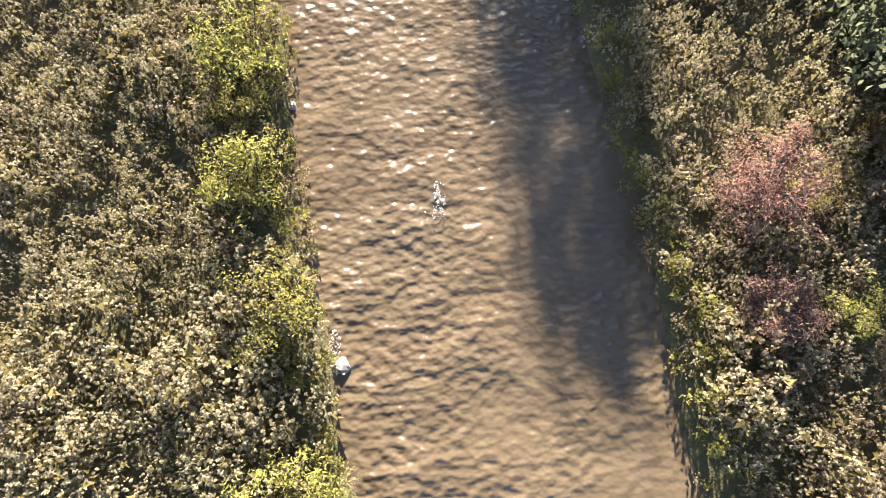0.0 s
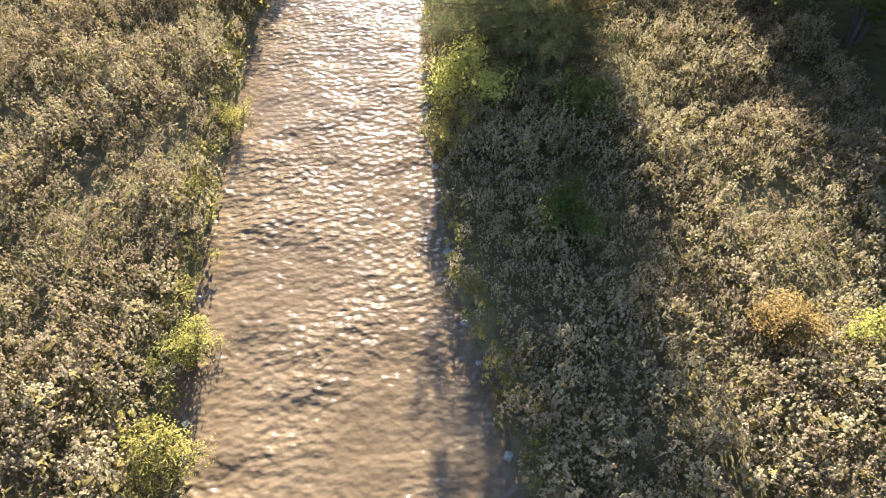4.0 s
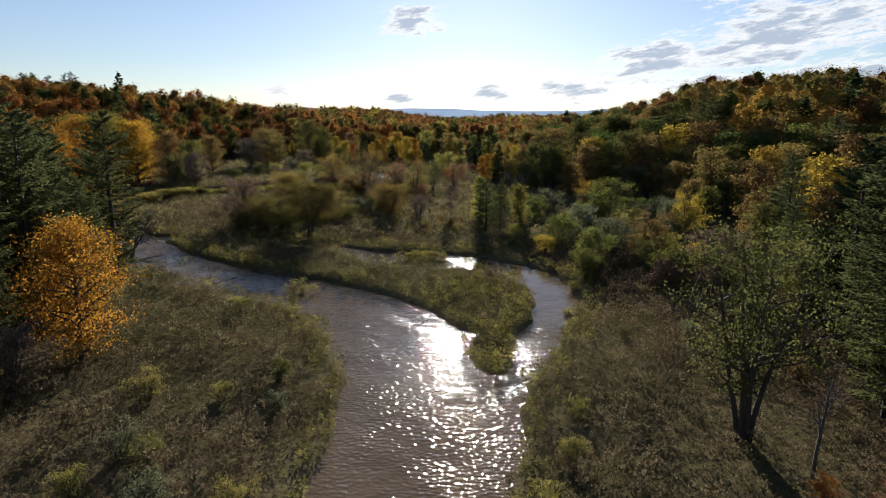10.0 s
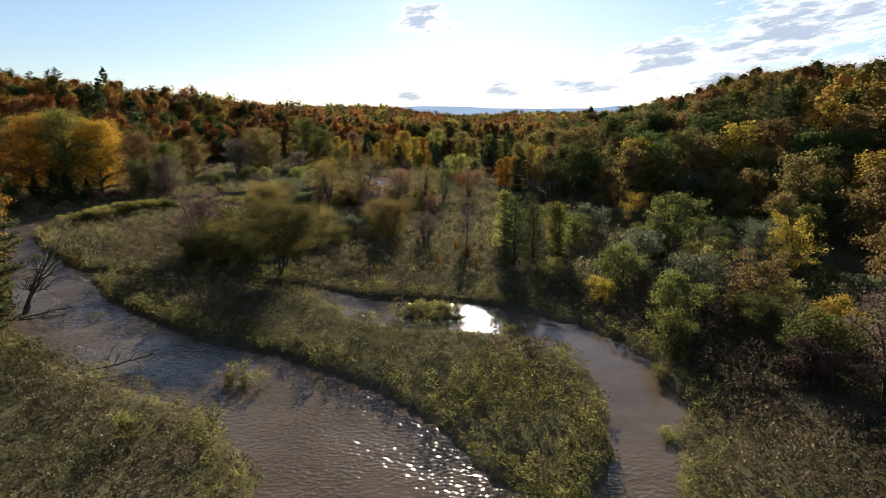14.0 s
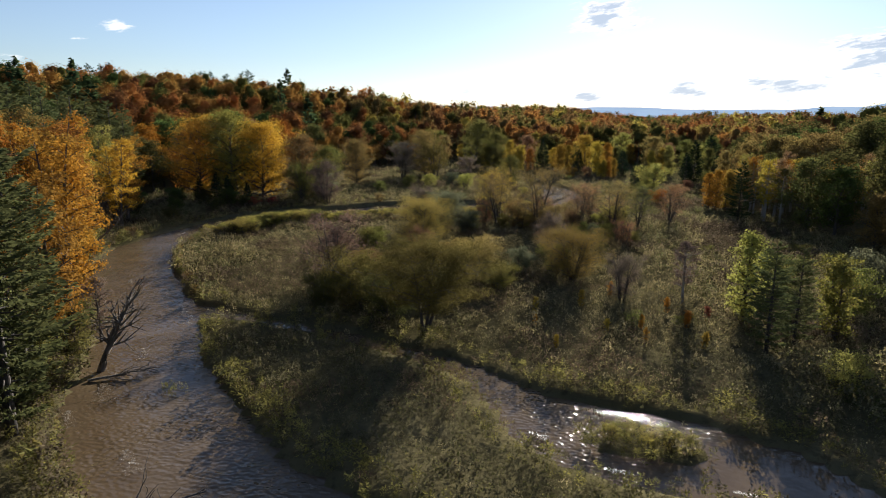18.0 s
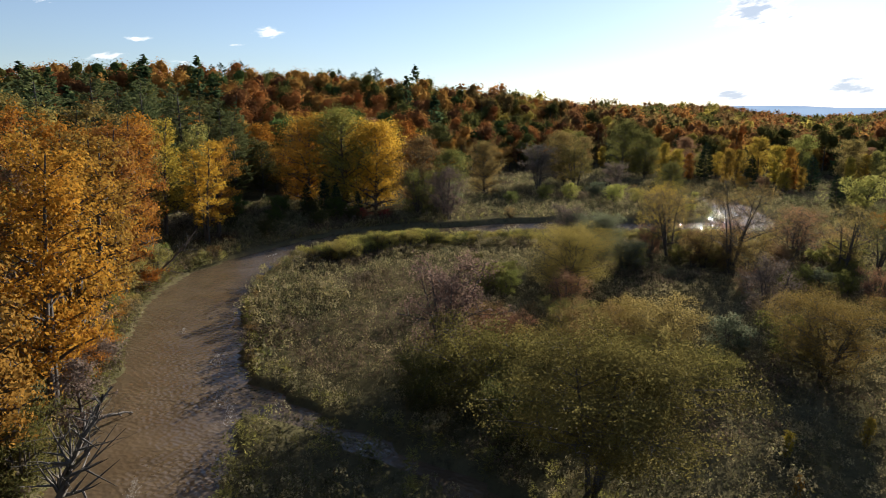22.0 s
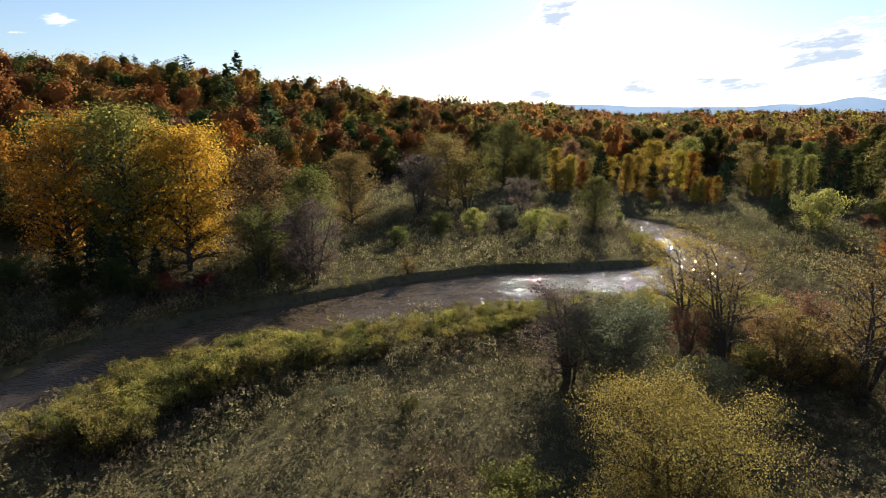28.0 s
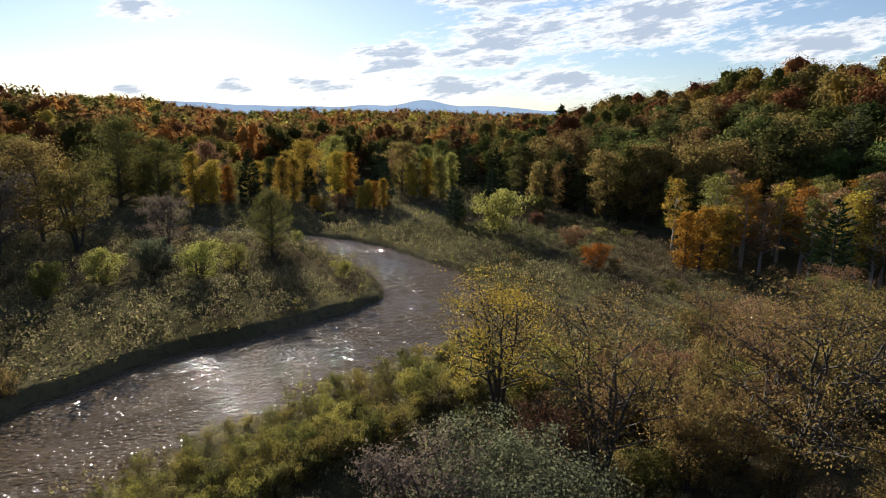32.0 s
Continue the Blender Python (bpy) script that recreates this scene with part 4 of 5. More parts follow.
for x, y, k, leaf in ((-26.8, 133.2, 0.95, GROVE), (-21.6, 136.0, 1.05, TAWNY), (-30.3, 130.6, 0.7, GOLD_OLIVE), (-33.4, 132.0, 0.72, RUST), (-35.4, 126.6, 0.55, MID_OLIVE), (-29.0, 136.5, 0.85, MID_OLIVE),
                      (-24.0, 131.0, 0.75, WILLOW), (-25.0, 139.0, 0.8, GOLD_OLIVE), (-18.6, 132.0, 0.7, MID_OLIVE), (-36.6, 136.0, 0.6, TAWNY)):
    plant("leafy_bush", x, y, leaf, "leafy bush turning from green to gold", k, group="yellowing bushes on the plain", category="shrub")
for x, y, k, leaf in ((-13.6, 125.5, 0.2, YELLOW), (-9.4, 129.4, 0.22, YELLOW), (0.3, 125.0, 0.22, ORANGE), (-3.6, 124.3, 0.17, ORANGE), (-6.6, 122.0, 0.18, YELLOW), (-3.2, 120.7, 0.16, GOLD), (1.4, 120.3, 0.2, YELLOW),
                      (-1.2, 129.8, 0.2, ORANGE), (-6.8, 134.2, 0.2, GOLD), (-13.0, 122.0, 0.15, GOLD), (2.5, 128.0, 0.2, RED), (-10.5, 117.5, 0.15, YELLOW)):
    plant("poplar", x, y, leaf, "small bright autumn sapling among meadow plants", k, 1.0, "sapling", "bright saplings in the meadow")
plant("golden_bush", -33.6, 151.0, GOLD_OLIVE, "large yellowing bush on the flood plain", 1.02, 1.0, category="shrub")
plant("big_bush", -36.4, 167.6, SILVER, "broad grey-green willow bush near the bank", 0.9, 0.95, category="shrub")
plant("big_bush", -31.0, 164.5, SILVER, "broad grey-green willow bush in the grove", 0.6, 0.9, category="shrub")
plant("golden_bush", -11.1, 139.0, GOLD_OLIVE, "tall spreading yellow-green willow bush", 0.92, 0.92, category="shrub")
plant("pine", 6.2, 120.8, PINE_MID, "dark pine beside a yellow tree", 0.52)
plant("pine", 8.8, 123.5, PINE_MID, "dark pine beside a yellow tree", 0.46)
plant("poplar", 12.6, 126.0, GREEN_GOLD, "yellow-green narrow tree beside a spruce", 0.95, name="yellow_poplar")
plant("poplar", 5.5, 128.5, LIME, "yellow-green narrow tree beside a spruce", 1.05, name="yellow_poplar")
plant("ash", 0.5, 133, TWIGGY, "thin leafless sapling in the meadow", 0.6)
for x, y, k, leaf in ((16.5, 92.5, 0.75, OLIVE), (19.0, 99.0, 1.0, OLIVE), (23.0, 106.0, 1.1, SILVER), (17.0, 112.0, 1.0, OLIVE), (21.0, 119.0, 1.1, SILVER), (27.0, 114.0, 1.1, LIME),
                      (28.5, 101.0, 0.9, LIME), (25.0, 127.0, 1.1, OLIVE), (16.0, 134.0, 1.0, OLIVE), (10.5, 140.0, 1.0, OLIVE), (20.0, 142.0, 1.1, SILVER), (31.0, 95.0, 0.8, YELLOW),
                      (10.0, 114.0, 0.6, LIME), (14.0, 106.5, 0.6, YELLOW)):
    plant("bush", x, y, leaf, "olive bush at the wood edge", k, group="bushes by the wood", category="shrub")

# the long left bank: golden trees, a snag, the maple group
for x, y, k, leaf in ((-47.9, 102.6, 0.95, RUST_GOLD), (-53.4, 108.8, 1.0, ORANGE), (-58.6, 114.2, 1.05, GOLD), (-64.2, 119.0, 1.1, RUST_GOLD), (-70.0, 124.5, 1.05, RUST_GOLD), (-75.5, 129.5, 1.12, ORANGE),
                      (-80.0, 132.0, 1.1, GOLD), (-85.0, 138.5, 1.05, GOLD), (-86.5, 150.5, 0.9, AMBER), (-90.5, 156.0, 0.95, GOLD), (-95.0, 150.0, 1.05, YELLOW), (-98.0, 158.0, 1.0, LIME), (-66.0, 110.0, 1.15, GOLD_OLIVE), (-73.5, 117.0, 1.15, GOLD), (-82.0, 126.5, 1.2, GOLD_OLIVE), (-90.0, 134.0, 1.2, GOLD_OLIVE),
                      (-58.5, 102.0, 1.0, GOLD), (-91.0, 144.0, 1.1, GOLD_OLIVE), (-62.5, 107.0, 1.12, ORANGE), (-68.0, 114.5, 0.9, RUST), (-77.5, 124.0, 1.15, ORANGE), (-84.0, 132.5, 0.9, GREEN_GOLD), (-53.0, 100.5, 0.8, GOLD)):
    plant("riverside", x, y, leaf, "golden autumn tree along the river bank", k * 0.98, 1.0, group="golden trees on the bank")
for x, y, k, leaf, label in ((-99.0, 187.5, 1.1, AMBER, "orange-gold maple in a group at the bend"), (-91.0, 188.5, 1.2, GREEN_GOLD, "green maple turning gold in a group"),
                             (-84.5, 190.0, 1.05, AMBER, "golden orange maple in a group"), (-94.5, 194.0, 1.1, YELLOW, "yellow maple behind a green one"),
                             # added or enlarged so that the group's shade reaches wider over the bend
                             (-104.0, 192.5, 1.0, ORANGE, "added orange maple widening the group's shade"), (-88.0, 196.5, 1.0, AMBER, "added golden maple behind, widening the group's shade"), (-79.0, 196.5, 0.85, TAWNY, "tawny maple beside a golden group"), (-74.0, 200.0, 0.7, OLIVE, "added olive maple widening the group's shade")):
    plant("maple", x, y, leaf, label, k * 1.12, 1.0, group="maples at the bend")
for x, y, k in ((-88.0, 182.0, 0.55), (-95.5, 182.5, 0.5), (-84.5, 184.0, 0.4)):
    plant("spruce", x, y, SPRUCE, "dark spruce under the maples", k)
for x, y, k, leaf in ((-86.0, 179.5, 0.8, GREEN), (-91.5, 178.5, 0.7, DARK_OLIVE), (-81.8, 178.6, 0.6, DARK_OLIVE), (-97.0, 177.0, 0.8, GREEN), (-84.0, 172.0, 0.6, DARK_OLIVE), (-90.0, 168.0, 0.6, GREEN),
                      (-101.5, 170.0, 0.9, GREEN), (-95.0, 162.0, 0.8, DARK_OLIVE), (-84.5, 160.0, 0.6, DARK_OLIVE)):
    plant("bush", x, y, leaf, "dark bush in the shade of the maples", k, group="shaded bushes at the bend", category="shrub")
plant("spruce", -91.5, 183.0, SPRUCE, "dark spruce under the maples", 0.6)
for x, y in ((-80.5, 180.5), (-83.0, 182.5), (-78.0, 183.0)):
    plant("bush", x, y, RED, "dark red sumac thicket in shade", 0.5, 0.7, "sumac", category="shrub")
for x, y, k, leaf, kind in ((-73.5, 187.5, 1.3, OLIVE, "brush"), (-67.5, 187.5, 1.35, TWIGGY, "brush"), (-71.0, 193.0, 1.2, SILVER, "bush"), (-75.7, 221.5, 0.85, GROVE, "maple"), (-68.5, 238.0, 1.2, TWIGGY, "open"),
                            (-60.5, 243.0, 1.25, MID_OLIVE, "open"), (-66.0, 251.0, 0.95, GROVE, "maple"), (-49.5, 239.0, 0.8, TWIGGY, "open"), (-70.0, 262.0, 0.95, MID_OLIVE, "maple"),
                            (-55.5, 222.0, 0.8, LIME, "bush"), (-51.0, 227.0, 0.9, SILVER, "bush"), (-46.0, 222.0, 0.9, LIME, "bush"), (-60.0, 218.0, 0.75, OLIVE, "bush"), (-42.0, 226.0, 0.7, LIME, "bush"),
                            (-36.7, 234.3, 0.58, OLIVE, "maple"), (-64.0, 209.0, 0.6, OLIVE, "bush"), (-30.5, 219.5, 0.45, LIME, "bush")):
    plant(kind, x, y, leaf, "half-bare autumn tree beyond the river bend" if kind in ("maple", "open") else "shrub thicket beyond the river bend", k,
          group="plants beyond the bend", category="tree" if kind in ("maple", "open") else "shrub")
# the valley floor past the second bend
for x, y, k, leaf, kind in ((-0.6, 239.1, 1.5, LIME, "bush"), (26.4, 243.5, 1.8, OLIVE, "poplar"), (-13.9, 269.3, 0.72, YELLOW, "poplar"), (-15.6, 270.0, 0.6, YELLOW, "poplar"), (-10.8, 269.2, 0.75, YELLOW, "poplar"),
                            (-12.2, 271.0, 0.7, GOLD, "poplar"), (-24.0, 268.0, 0.7, GOLD, "bush"), (-19.0, 272.0, 0.7, RUST, "bush"), (-45.5, 281.3, 1.3, YELLOW, "poplar"), (-42.5, 282.0, 1.15, YELLOW, "poplar"),
                            (-39.0, 284.0, 0.95, GOLD, "poplar"), (-34.9, 284.0, 1.0, SPRUCE, "spruce"), (-29.5, 281.0, 1.2, YELLOW, "poplar"), (-26.5, 282.0, 1.15, YELLOW, "poplar"), (-22.8, 284.0, 0.7, SPRUCE, "spruce"),
                            (-17.0, 284.5, 1.35, YELLOW, "poplar"), (-14.0, 286.0, 1.25, GOLD, "poplar"), (0.9, 284.5, 1.0, YELLOW, "poplar"), (3.4, 283.0, 1.1, YELLOW, "poplar"), (6.2, 280.1, 1.25, LIME, "poplar"),
                            (-4.6, 248.1, 0.6, SPRUCE, "spruce"), (-2.6, 250.5, 0.55, SPRUCE, "spruce"), (24.5, 257.3, 1.05, SPRUCE, "spruce"), (-59.2, 288.0, 1.15, OLIVE, "maple"), (-52.0, 286.0, 0.9, OLIVE, "maple"), (9.5, 262.0, 0.8, SPRUCE, "spruce"),
                            (12.0, 265.0, 1.1, PINE, "spruce"), (16.0, 270.0, 1.2, OLIVE, "poplar"), (19.0, 262.0, 1.2, TAWNY, "poplar"), (0.5, 214.0, 0.7, ORANGE, "bush"), (5.0, 226.0, 0.7, RUST, "bush"), (11.8, 208.0, 1.0, GOLD, "poplar"),
                            (13.3, 207.0, 1.05, YELLOW, "poplar"), (10.6, 209.2, 0.9, GOLD, "poplar"), (15.0, 208.5, 1.0, TAWNY, "poplar"), (9.0, 243.0, 0.6, RUST, "bush"), (14.5, 252.0, 0.9, OLIVE, "bush"), (-8.5, 276.0, 0.8, SPRUCE, "spruce")):
    plant(kind, x, y, leaf, "small autumn tree on the valley floor" if kind in ("poplar", "maple") else "rounded plant on the valley floor", k,
          group="trees on the valley floor", category="tree" if kind != "bush" else "shrub")
# shrubs before the eastern wood
for k in range(26):
    x, y = rng.uniform(24, 43), rng.uniform(70, 156)
    plant(("bush", "brush", "open", "bush")[k % 4], x, y, (OLIVE, PINKISH, OLIVE, SILVER, TAWNY, GREEN, YELLOW)[k % 7], "shrubby growth in front of the wood", rng.uniform(0.55, 1.0), group="shrubs before the wood", category="shrub")
# pale slender grove on the right
for k in range(34):
    x, y = 18.5 + (k % 6) * 4.0 + rng.uniform(-1.5, 1.5), 194 + (k // 6) * 5.0 + rng.uniform(-2, 2)
    plant("ash", x, y, (YELLOW, OLIVE, RUST, GOLD, LIME)[k % 5], "slender pale-stemmed tree with thin yellow leaves", rng.uniform(0.8, 1.05), group="slender grove")
plant("pine", 14.0, 192.5, PINE, "dark pine in front of a slender grove", 0.6)

# willow thicket along the inner bank of the long bend
band = MAIN[(MAIN[:, 1] > 118) & (MAIN[:, 1] < 203) & (MAIN[:, 0] < -28)]
way = np.gradient(band[:, :2], axis=0)
way /= np.linalg.norm(way, axis=1)[:, None]
for i in range(len(band)):
    deep = band[i, 1] > 150
    for row, (gap, low, high) in enumerate(((1.2, 0.4, 0.65), (3.4, 0.6, 0.9), (6.0, 0.8, 1.15), (8.6, 0.85, 1.2))):
        if row > (3 if deep else 0) or (not deep and i % 2):
            continue
        low, high = (low, high) if deep else (0.3, 0.45)
        out = band[i, 2] + gap + rng.uniform(-0.6, 0.6)
        plant("willow", band[i, 0] + way[i, 1] * out, band[i, 1] - way[i, 0] * out, (WILLOW, REED, WILLOW, OLIVE)[(i + row) % 4] if deep else (TAWNY, OLIVE)[i // 2 % 2],
              "yellow-green willow in a thicket along the bank", rng.uniform(low, high) * (0.75 if band[i, 1] > 174 else 1.0), group="willow thicket", category="shrub")

# low growth under the grove
for k in range(46):
    x, y = rng.uniform(-31, -4), rng.uniform(158, 190)
    if shore(np.array([x]), np.array([y]))[0] < 3:
        continue
    plant(("brush", "bush", "willow")[k % 3], x, y, (TAWNY, OLIVE, SILVER, RUST, LIME, OLIVE)[k % 6], "undergrowth shrub below the grove", rng.uniform(0.45, 0.8) * (1.5 if k % 3 == 2 else 1.0),
          group="undergrowth shrubs", category="shrub")
# shrubs dotted over the flood plain
for k in range(70):
    x, y = rng.uniform(-72, 26), rng.uniform(60, 262)
    d = shore(np.array([x]), np.array([y]))[0]
    if d < 1.2 or wood_depth(np.array([x]), np.array([y]))[1][0] > 0 or np.hypot(x + 52, y - 132) < 14:
        continue
    plant("willow", x, y, (OLIVE, SILVER, LIME, OLIVE, TAWNY)[k % 5], "low shrub among the meadow plants", rng.uniform(0.4, 0.85), group="low meadow shrubs", category="shrub")

for x, y, k, leaf, kind in ((-54.0, 105.8, 0.75, ORANGE, "open"), (-57.3, 109.3, 0.6, TWIGGY, "open"), (-59.5, 112.3, 0.62, ORANGE, "open"), (-52.0, 102.8, 0.62, TWIGGY, "open"), (-62.6, 116.5, 0.6, RUST, "open"),
                            (-66.8, 121.0, 0.55, GOLD, "open"), (-71.5, 126.5, 0.6, TAWNY, "open"), (-55.8, 108.0, 0.9, SILVER, "brush"), (-64.5, 119.0, 0.8, OLIVE, "brush"), (-76.5, 133.8, 0.7, LIME, "brush")):
    plant(kind, x, y, leaf, "small half-bare autumn tree at the water's edge", k, group="small trees on the bank")
# shrubs at the feet of the golden trees
for k in range(34):
    row = MAIN[(MAIN[:, 1] > 100) & (MAIN[:, 1] < 152)]
    i = int(rng.integers(2, len(row) - 2))
    way_x, way_y = row[i + 1, 0] - row[i - 1, 0], row[i + 1, 1] - row[i - 1, 1]
    far_out = row[i, 2] + rng.uniform(0.8, 5.5)
    norm = math.hypot(way_x, way_y)
    plant(("willow", "bush", "brush")[k % 3], row[i, 0] - way_y / norm * far_out, row[i, 1] + way_x / norm * far_out, (TAWNY, OLIVE, LIME, ORANGE, TWIGGY)[k % 5],
          "undergrowth shrub at the foot of golden trees", rng.uniform(0.5, 0.8), group="undergrowth on the bank", category="shrub")
# the front of the valley woods
for k in range(30):
    x, y = -84 + k * 3.7 + rng.uniform(-1.5, 1.5), 306 + rng.uniform(-14, 18) + 6 * math.sin(k * 1.3)
    kind = ("poplar", "edge_maple", "edge_maple", "poplar", "edge_pine", "edge_maple")[k % 6]
    plant(kind, x, y, PINE if kind == "edge_pine" else (YELLOW, OLIVE, TAWNY, YELLOW, RUST, OLIVE, LIME)[k % 7], "autumn tree at the front of the valley woods" if kind != "edge_pine" else "dark pine at the front of the valley woods",
          rng.uniform(0.6, 1.0) * (1.25 if kind == "poplar" else 0.9), group="front of the valley woods")

# ---- the woods ----
def jittered(lo_x, hi_x, lo_y, hi_y, gap, seed):
    r = np.random.default_rng(seed)
    x, y = np.meshgrid(np.arange(lo_x, hi_x, gap), np.arange(lo_y, hi_y, gap))
    x = x + (np.arange(x.shape[0]) % 2)[:, None] * gap * 0.5
    return (x + r.uniform(-0.42, 0.42, x.shape) * gap).ravel(), (y + r.uniform(-0.42, 0.42, y.shape) * gap).ravel(), r


def low_tree(seed, height, radius, count, size, conifer=False, n=8, heart=0.55):
    """Leaf clumps of a tree seen from far: lobes round a dome, or the broken tiers of a pine."""
    r = np.random.default_rng(seed)
    if conifer:
        tiers = np.linspace(0.16, 1, 13) + r.uniform(-0.025, 0.025, 13)
        layer = np.minimum(tiers[r.integers(0, 13, count)], 0.99)
        far_side = r.uniform(0.5, 1.1, (13, 7))
        a = r.uniform(0, 6.283, count)
        reach = radius * (1 - layer ** 1.6) ** 0.8 * far_side[np.minimum(np.searchsorted(tiers, layer), 12), (a * 1.114).astype(int) % 7] * r.uniform(0.2, 1.0, count) ** 0.6 + 0.1
        c = np.stack([np.cos(a) * reach, np.sin(a) * reach, layer * height + r.normal(0, 0.45, count) + 0.12 * reach], 1)
        return blades(r, c, size, 0.55, 0.35, np.stack([np.cos(a), np.sin(a), 0.3 + 0 * a], 1))
    lobes = r.normal(size=(n, 3))
    lobes /= np.linalg.norm(lobes, axis=1)[:, None]
    lobes = lobes * np.array([radius * 0.55, radius * 0.55, height * 0.27]) * r.uniform(0.75, 1.1, (n, 1)) + np.array([0, 0, height * 0.58])
    big = np.array([radius * 0.52, radius * 0.52, height * 0.19])
    which, off = r.integers(0, n, count), r.normal(size=(count, 3))
    off /= np.linalg.norm(off, axis=1)[:, None]
    v, q = blades(r, lobes[which] + off * big * r.uniform(0.3, 1.0, (count, 1)) ** 0.5, size, 0.85, facing=off * np.array([1, 1, 1.2]) + 0.5 * (lobes[which] - np.array([0, 0, height * 0.5])) / radius, loose=0.28)
    # a solid core added inside each lobe blocks light within the crown
    ball = bmesh.new()
    bmesh.ops.create_icosphere(ball, subdivisions=1, radius=1.0)
    bv = np.array([p.co[:] for p in ball.verts])
    bf = np.array([[p.index for p in f.verts] for f in ball.faces])
    ball.free()
    for c in lobes:
        v = np.concatenate([v, (bv * big * r.uniform(heart - 0.09, heart + 0.09, (len(bv), 1)) + c)[bf].reshape(-1, 3)])
    return v, np.arange(len(v)).reshape(-1, 3)


LOW = {"dome": [low_tree(k, 15, 4.6, 1250, 0.45) for k in range(5)], "cone": [low_tree(9 + k, 18, 4.2, 280, 1.5, True) for k in range(4)],
       "far_dome": [low_tree(20 + k, 14, 5.2, 210, 1.1, n=5, heart=0.36) for k in range(3)], "far_cone": [low_tree(30 + k, 15, 4.6, 110, 2.1, True) for k in range(2)]}
POLE = tubes([np.array([[0, 0, -0.5, 0.22], [0.1, 0, 6, 0.15], [0, 0.1, 13, 0.05]])], 4)
woods, poles, own = {}, [], {0: 0, 1: 0}
sets = [jittered(-330, -20, -40, 440, 6.6, 1), jittered(10, 190, -40, 440, 6.6, 2), jittered(-260, 260, 285, 470, 7.2, 3), jittered(-420, 420, 470, 860, 12.5, 4)]
for k, (x, y, r) in enumerate(sets):
    left, right, far = wood_depth(x, y)
    if k == 0:
        ok = (left > 0) & (left < 138) & (far < 0) & ((left < 45) | (y > 70))
    elif k == 1:
        ok = (right > 0) & (right < 108) & (far < 0) & ((right < 40) | (y > 55))
    else:
        ok = far > 0
    ok &= shore(x, y) > 3
    ok &= ~((x > 8) & (x < 40) & (y > 187) & (y < 226))          # a slender grove stands here
    ok &= ~((x > -112) & (x < -70) & (y > 140) & (y < 205))      # the clearing round the maples
    x, y = x[ok], y[ok]
    left, right, far = left[ok], right[ok], far[ok]
    depth = np.maximum(np.maximum(left, right), far)
    z = ground_height(x, y)
    dense_pine = vnoise(x, y, 45, 31)
    for i in range(len(x)):
        u, hot = r.uniform(), vnoise(x[i], y[i], 38, 41)
        conifer = u < ((0.05 if k < 2 else 0.035) + 0.55 * float(smooth(dense_pine[i], 0.62, 0.78)) * (k == 0) * (y[i] < 230) + ((0.45 if k == 0 else 0.12) if y[i] < 100 else 0) + (0.16 if k == 0 and y[i] < 190 else 0) + (0.75 if k == 0 and 92 < y[i] < 165 and left[i] < 80 else 0) - (0.04 if y[i] > 190 else 0))
        w = r.uniform() + 0.35 * (hot - 0.5)
        if conifer:
            tone = "pine"
        elif k == 0:
            tone = ("olive", "rust", "orange", "gold", "olive", "green", "orange", "gold")[int(np.clip(w * 8, 0, 7))]
        # yellower tones deep in the right wood put a sunlit crest into colour
        elif k == 1 and right[i] > 45:
            tone = ("olive", "tawny", "yellow", "rust", "olive", "gold", "tawny", "yellow")[int(np.clip(w * 8, 0, 7))]
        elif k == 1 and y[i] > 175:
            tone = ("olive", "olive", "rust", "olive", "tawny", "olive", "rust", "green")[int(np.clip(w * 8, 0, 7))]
        elif k == 1:
            tone = ("olive", "green", "olive", "rust", "tawny", "olive", "yellow", "rust")[int(np.clip(w * 8, 0, 7))]
        else:
            tone = ("olive", "rust", "tawny", "tawny", "olive", "rust", "yellow", "orange")[int(np.clip(w * 8, 0, 7))]
        tall = r.uniform(*((0.72, 1.15) if k < 2 else (0.5, 1.2))) * (0.8 if depth[i] < 5 else 1.0)
        if k == 0 and 98 < y[i] < 162 and depth[i] < 15:
            continue
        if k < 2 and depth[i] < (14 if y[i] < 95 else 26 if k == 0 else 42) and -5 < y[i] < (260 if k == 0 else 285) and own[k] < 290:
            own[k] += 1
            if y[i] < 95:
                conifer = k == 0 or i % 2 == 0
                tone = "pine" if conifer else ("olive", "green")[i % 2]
            # past y 175 a darker olive copy puts the wood's shading into leaf colour
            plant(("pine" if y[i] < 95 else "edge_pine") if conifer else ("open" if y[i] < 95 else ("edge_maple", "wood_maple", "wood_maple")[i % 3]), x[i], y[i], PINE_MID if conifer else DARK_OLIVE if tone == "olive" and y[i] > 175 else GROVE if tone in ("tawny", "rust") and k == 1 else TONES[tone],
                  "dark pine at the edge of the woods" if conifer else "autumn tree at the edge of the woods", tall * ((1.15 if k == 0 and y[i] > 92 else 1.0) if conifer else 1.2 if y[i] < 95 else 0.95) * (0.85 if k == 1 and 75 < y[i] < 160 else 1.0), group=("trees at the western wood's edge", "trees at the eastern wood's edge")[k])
            continue
        kinds = LOW[("far_" if k == 3 or (k == 2 and depth[i] > 70) else "") + ("cone" if conifer else "dome")]
        v, q = kinds[i % len(kinds)]
        a = r.uniform(0, 6.283)
        wide = r.uniform(1.0, 1.35)
        c, s = math.cos(a) * wide, math.sin(a) * wide
        turned = np.stack([v[:, 0] * c - v[:, 1] * s, v[:, 0] * s + v[:, 1] * c, v[:, 2] * tall], 1) + (x[i], y[i], z[i])
        woods.setdefault((k, tone), []).append(turned)
        if k < 3 and depth[i] < 60:
            poles.append(POLE[0] * (1, 1, tall) + (x[i], y[i], z[i]))
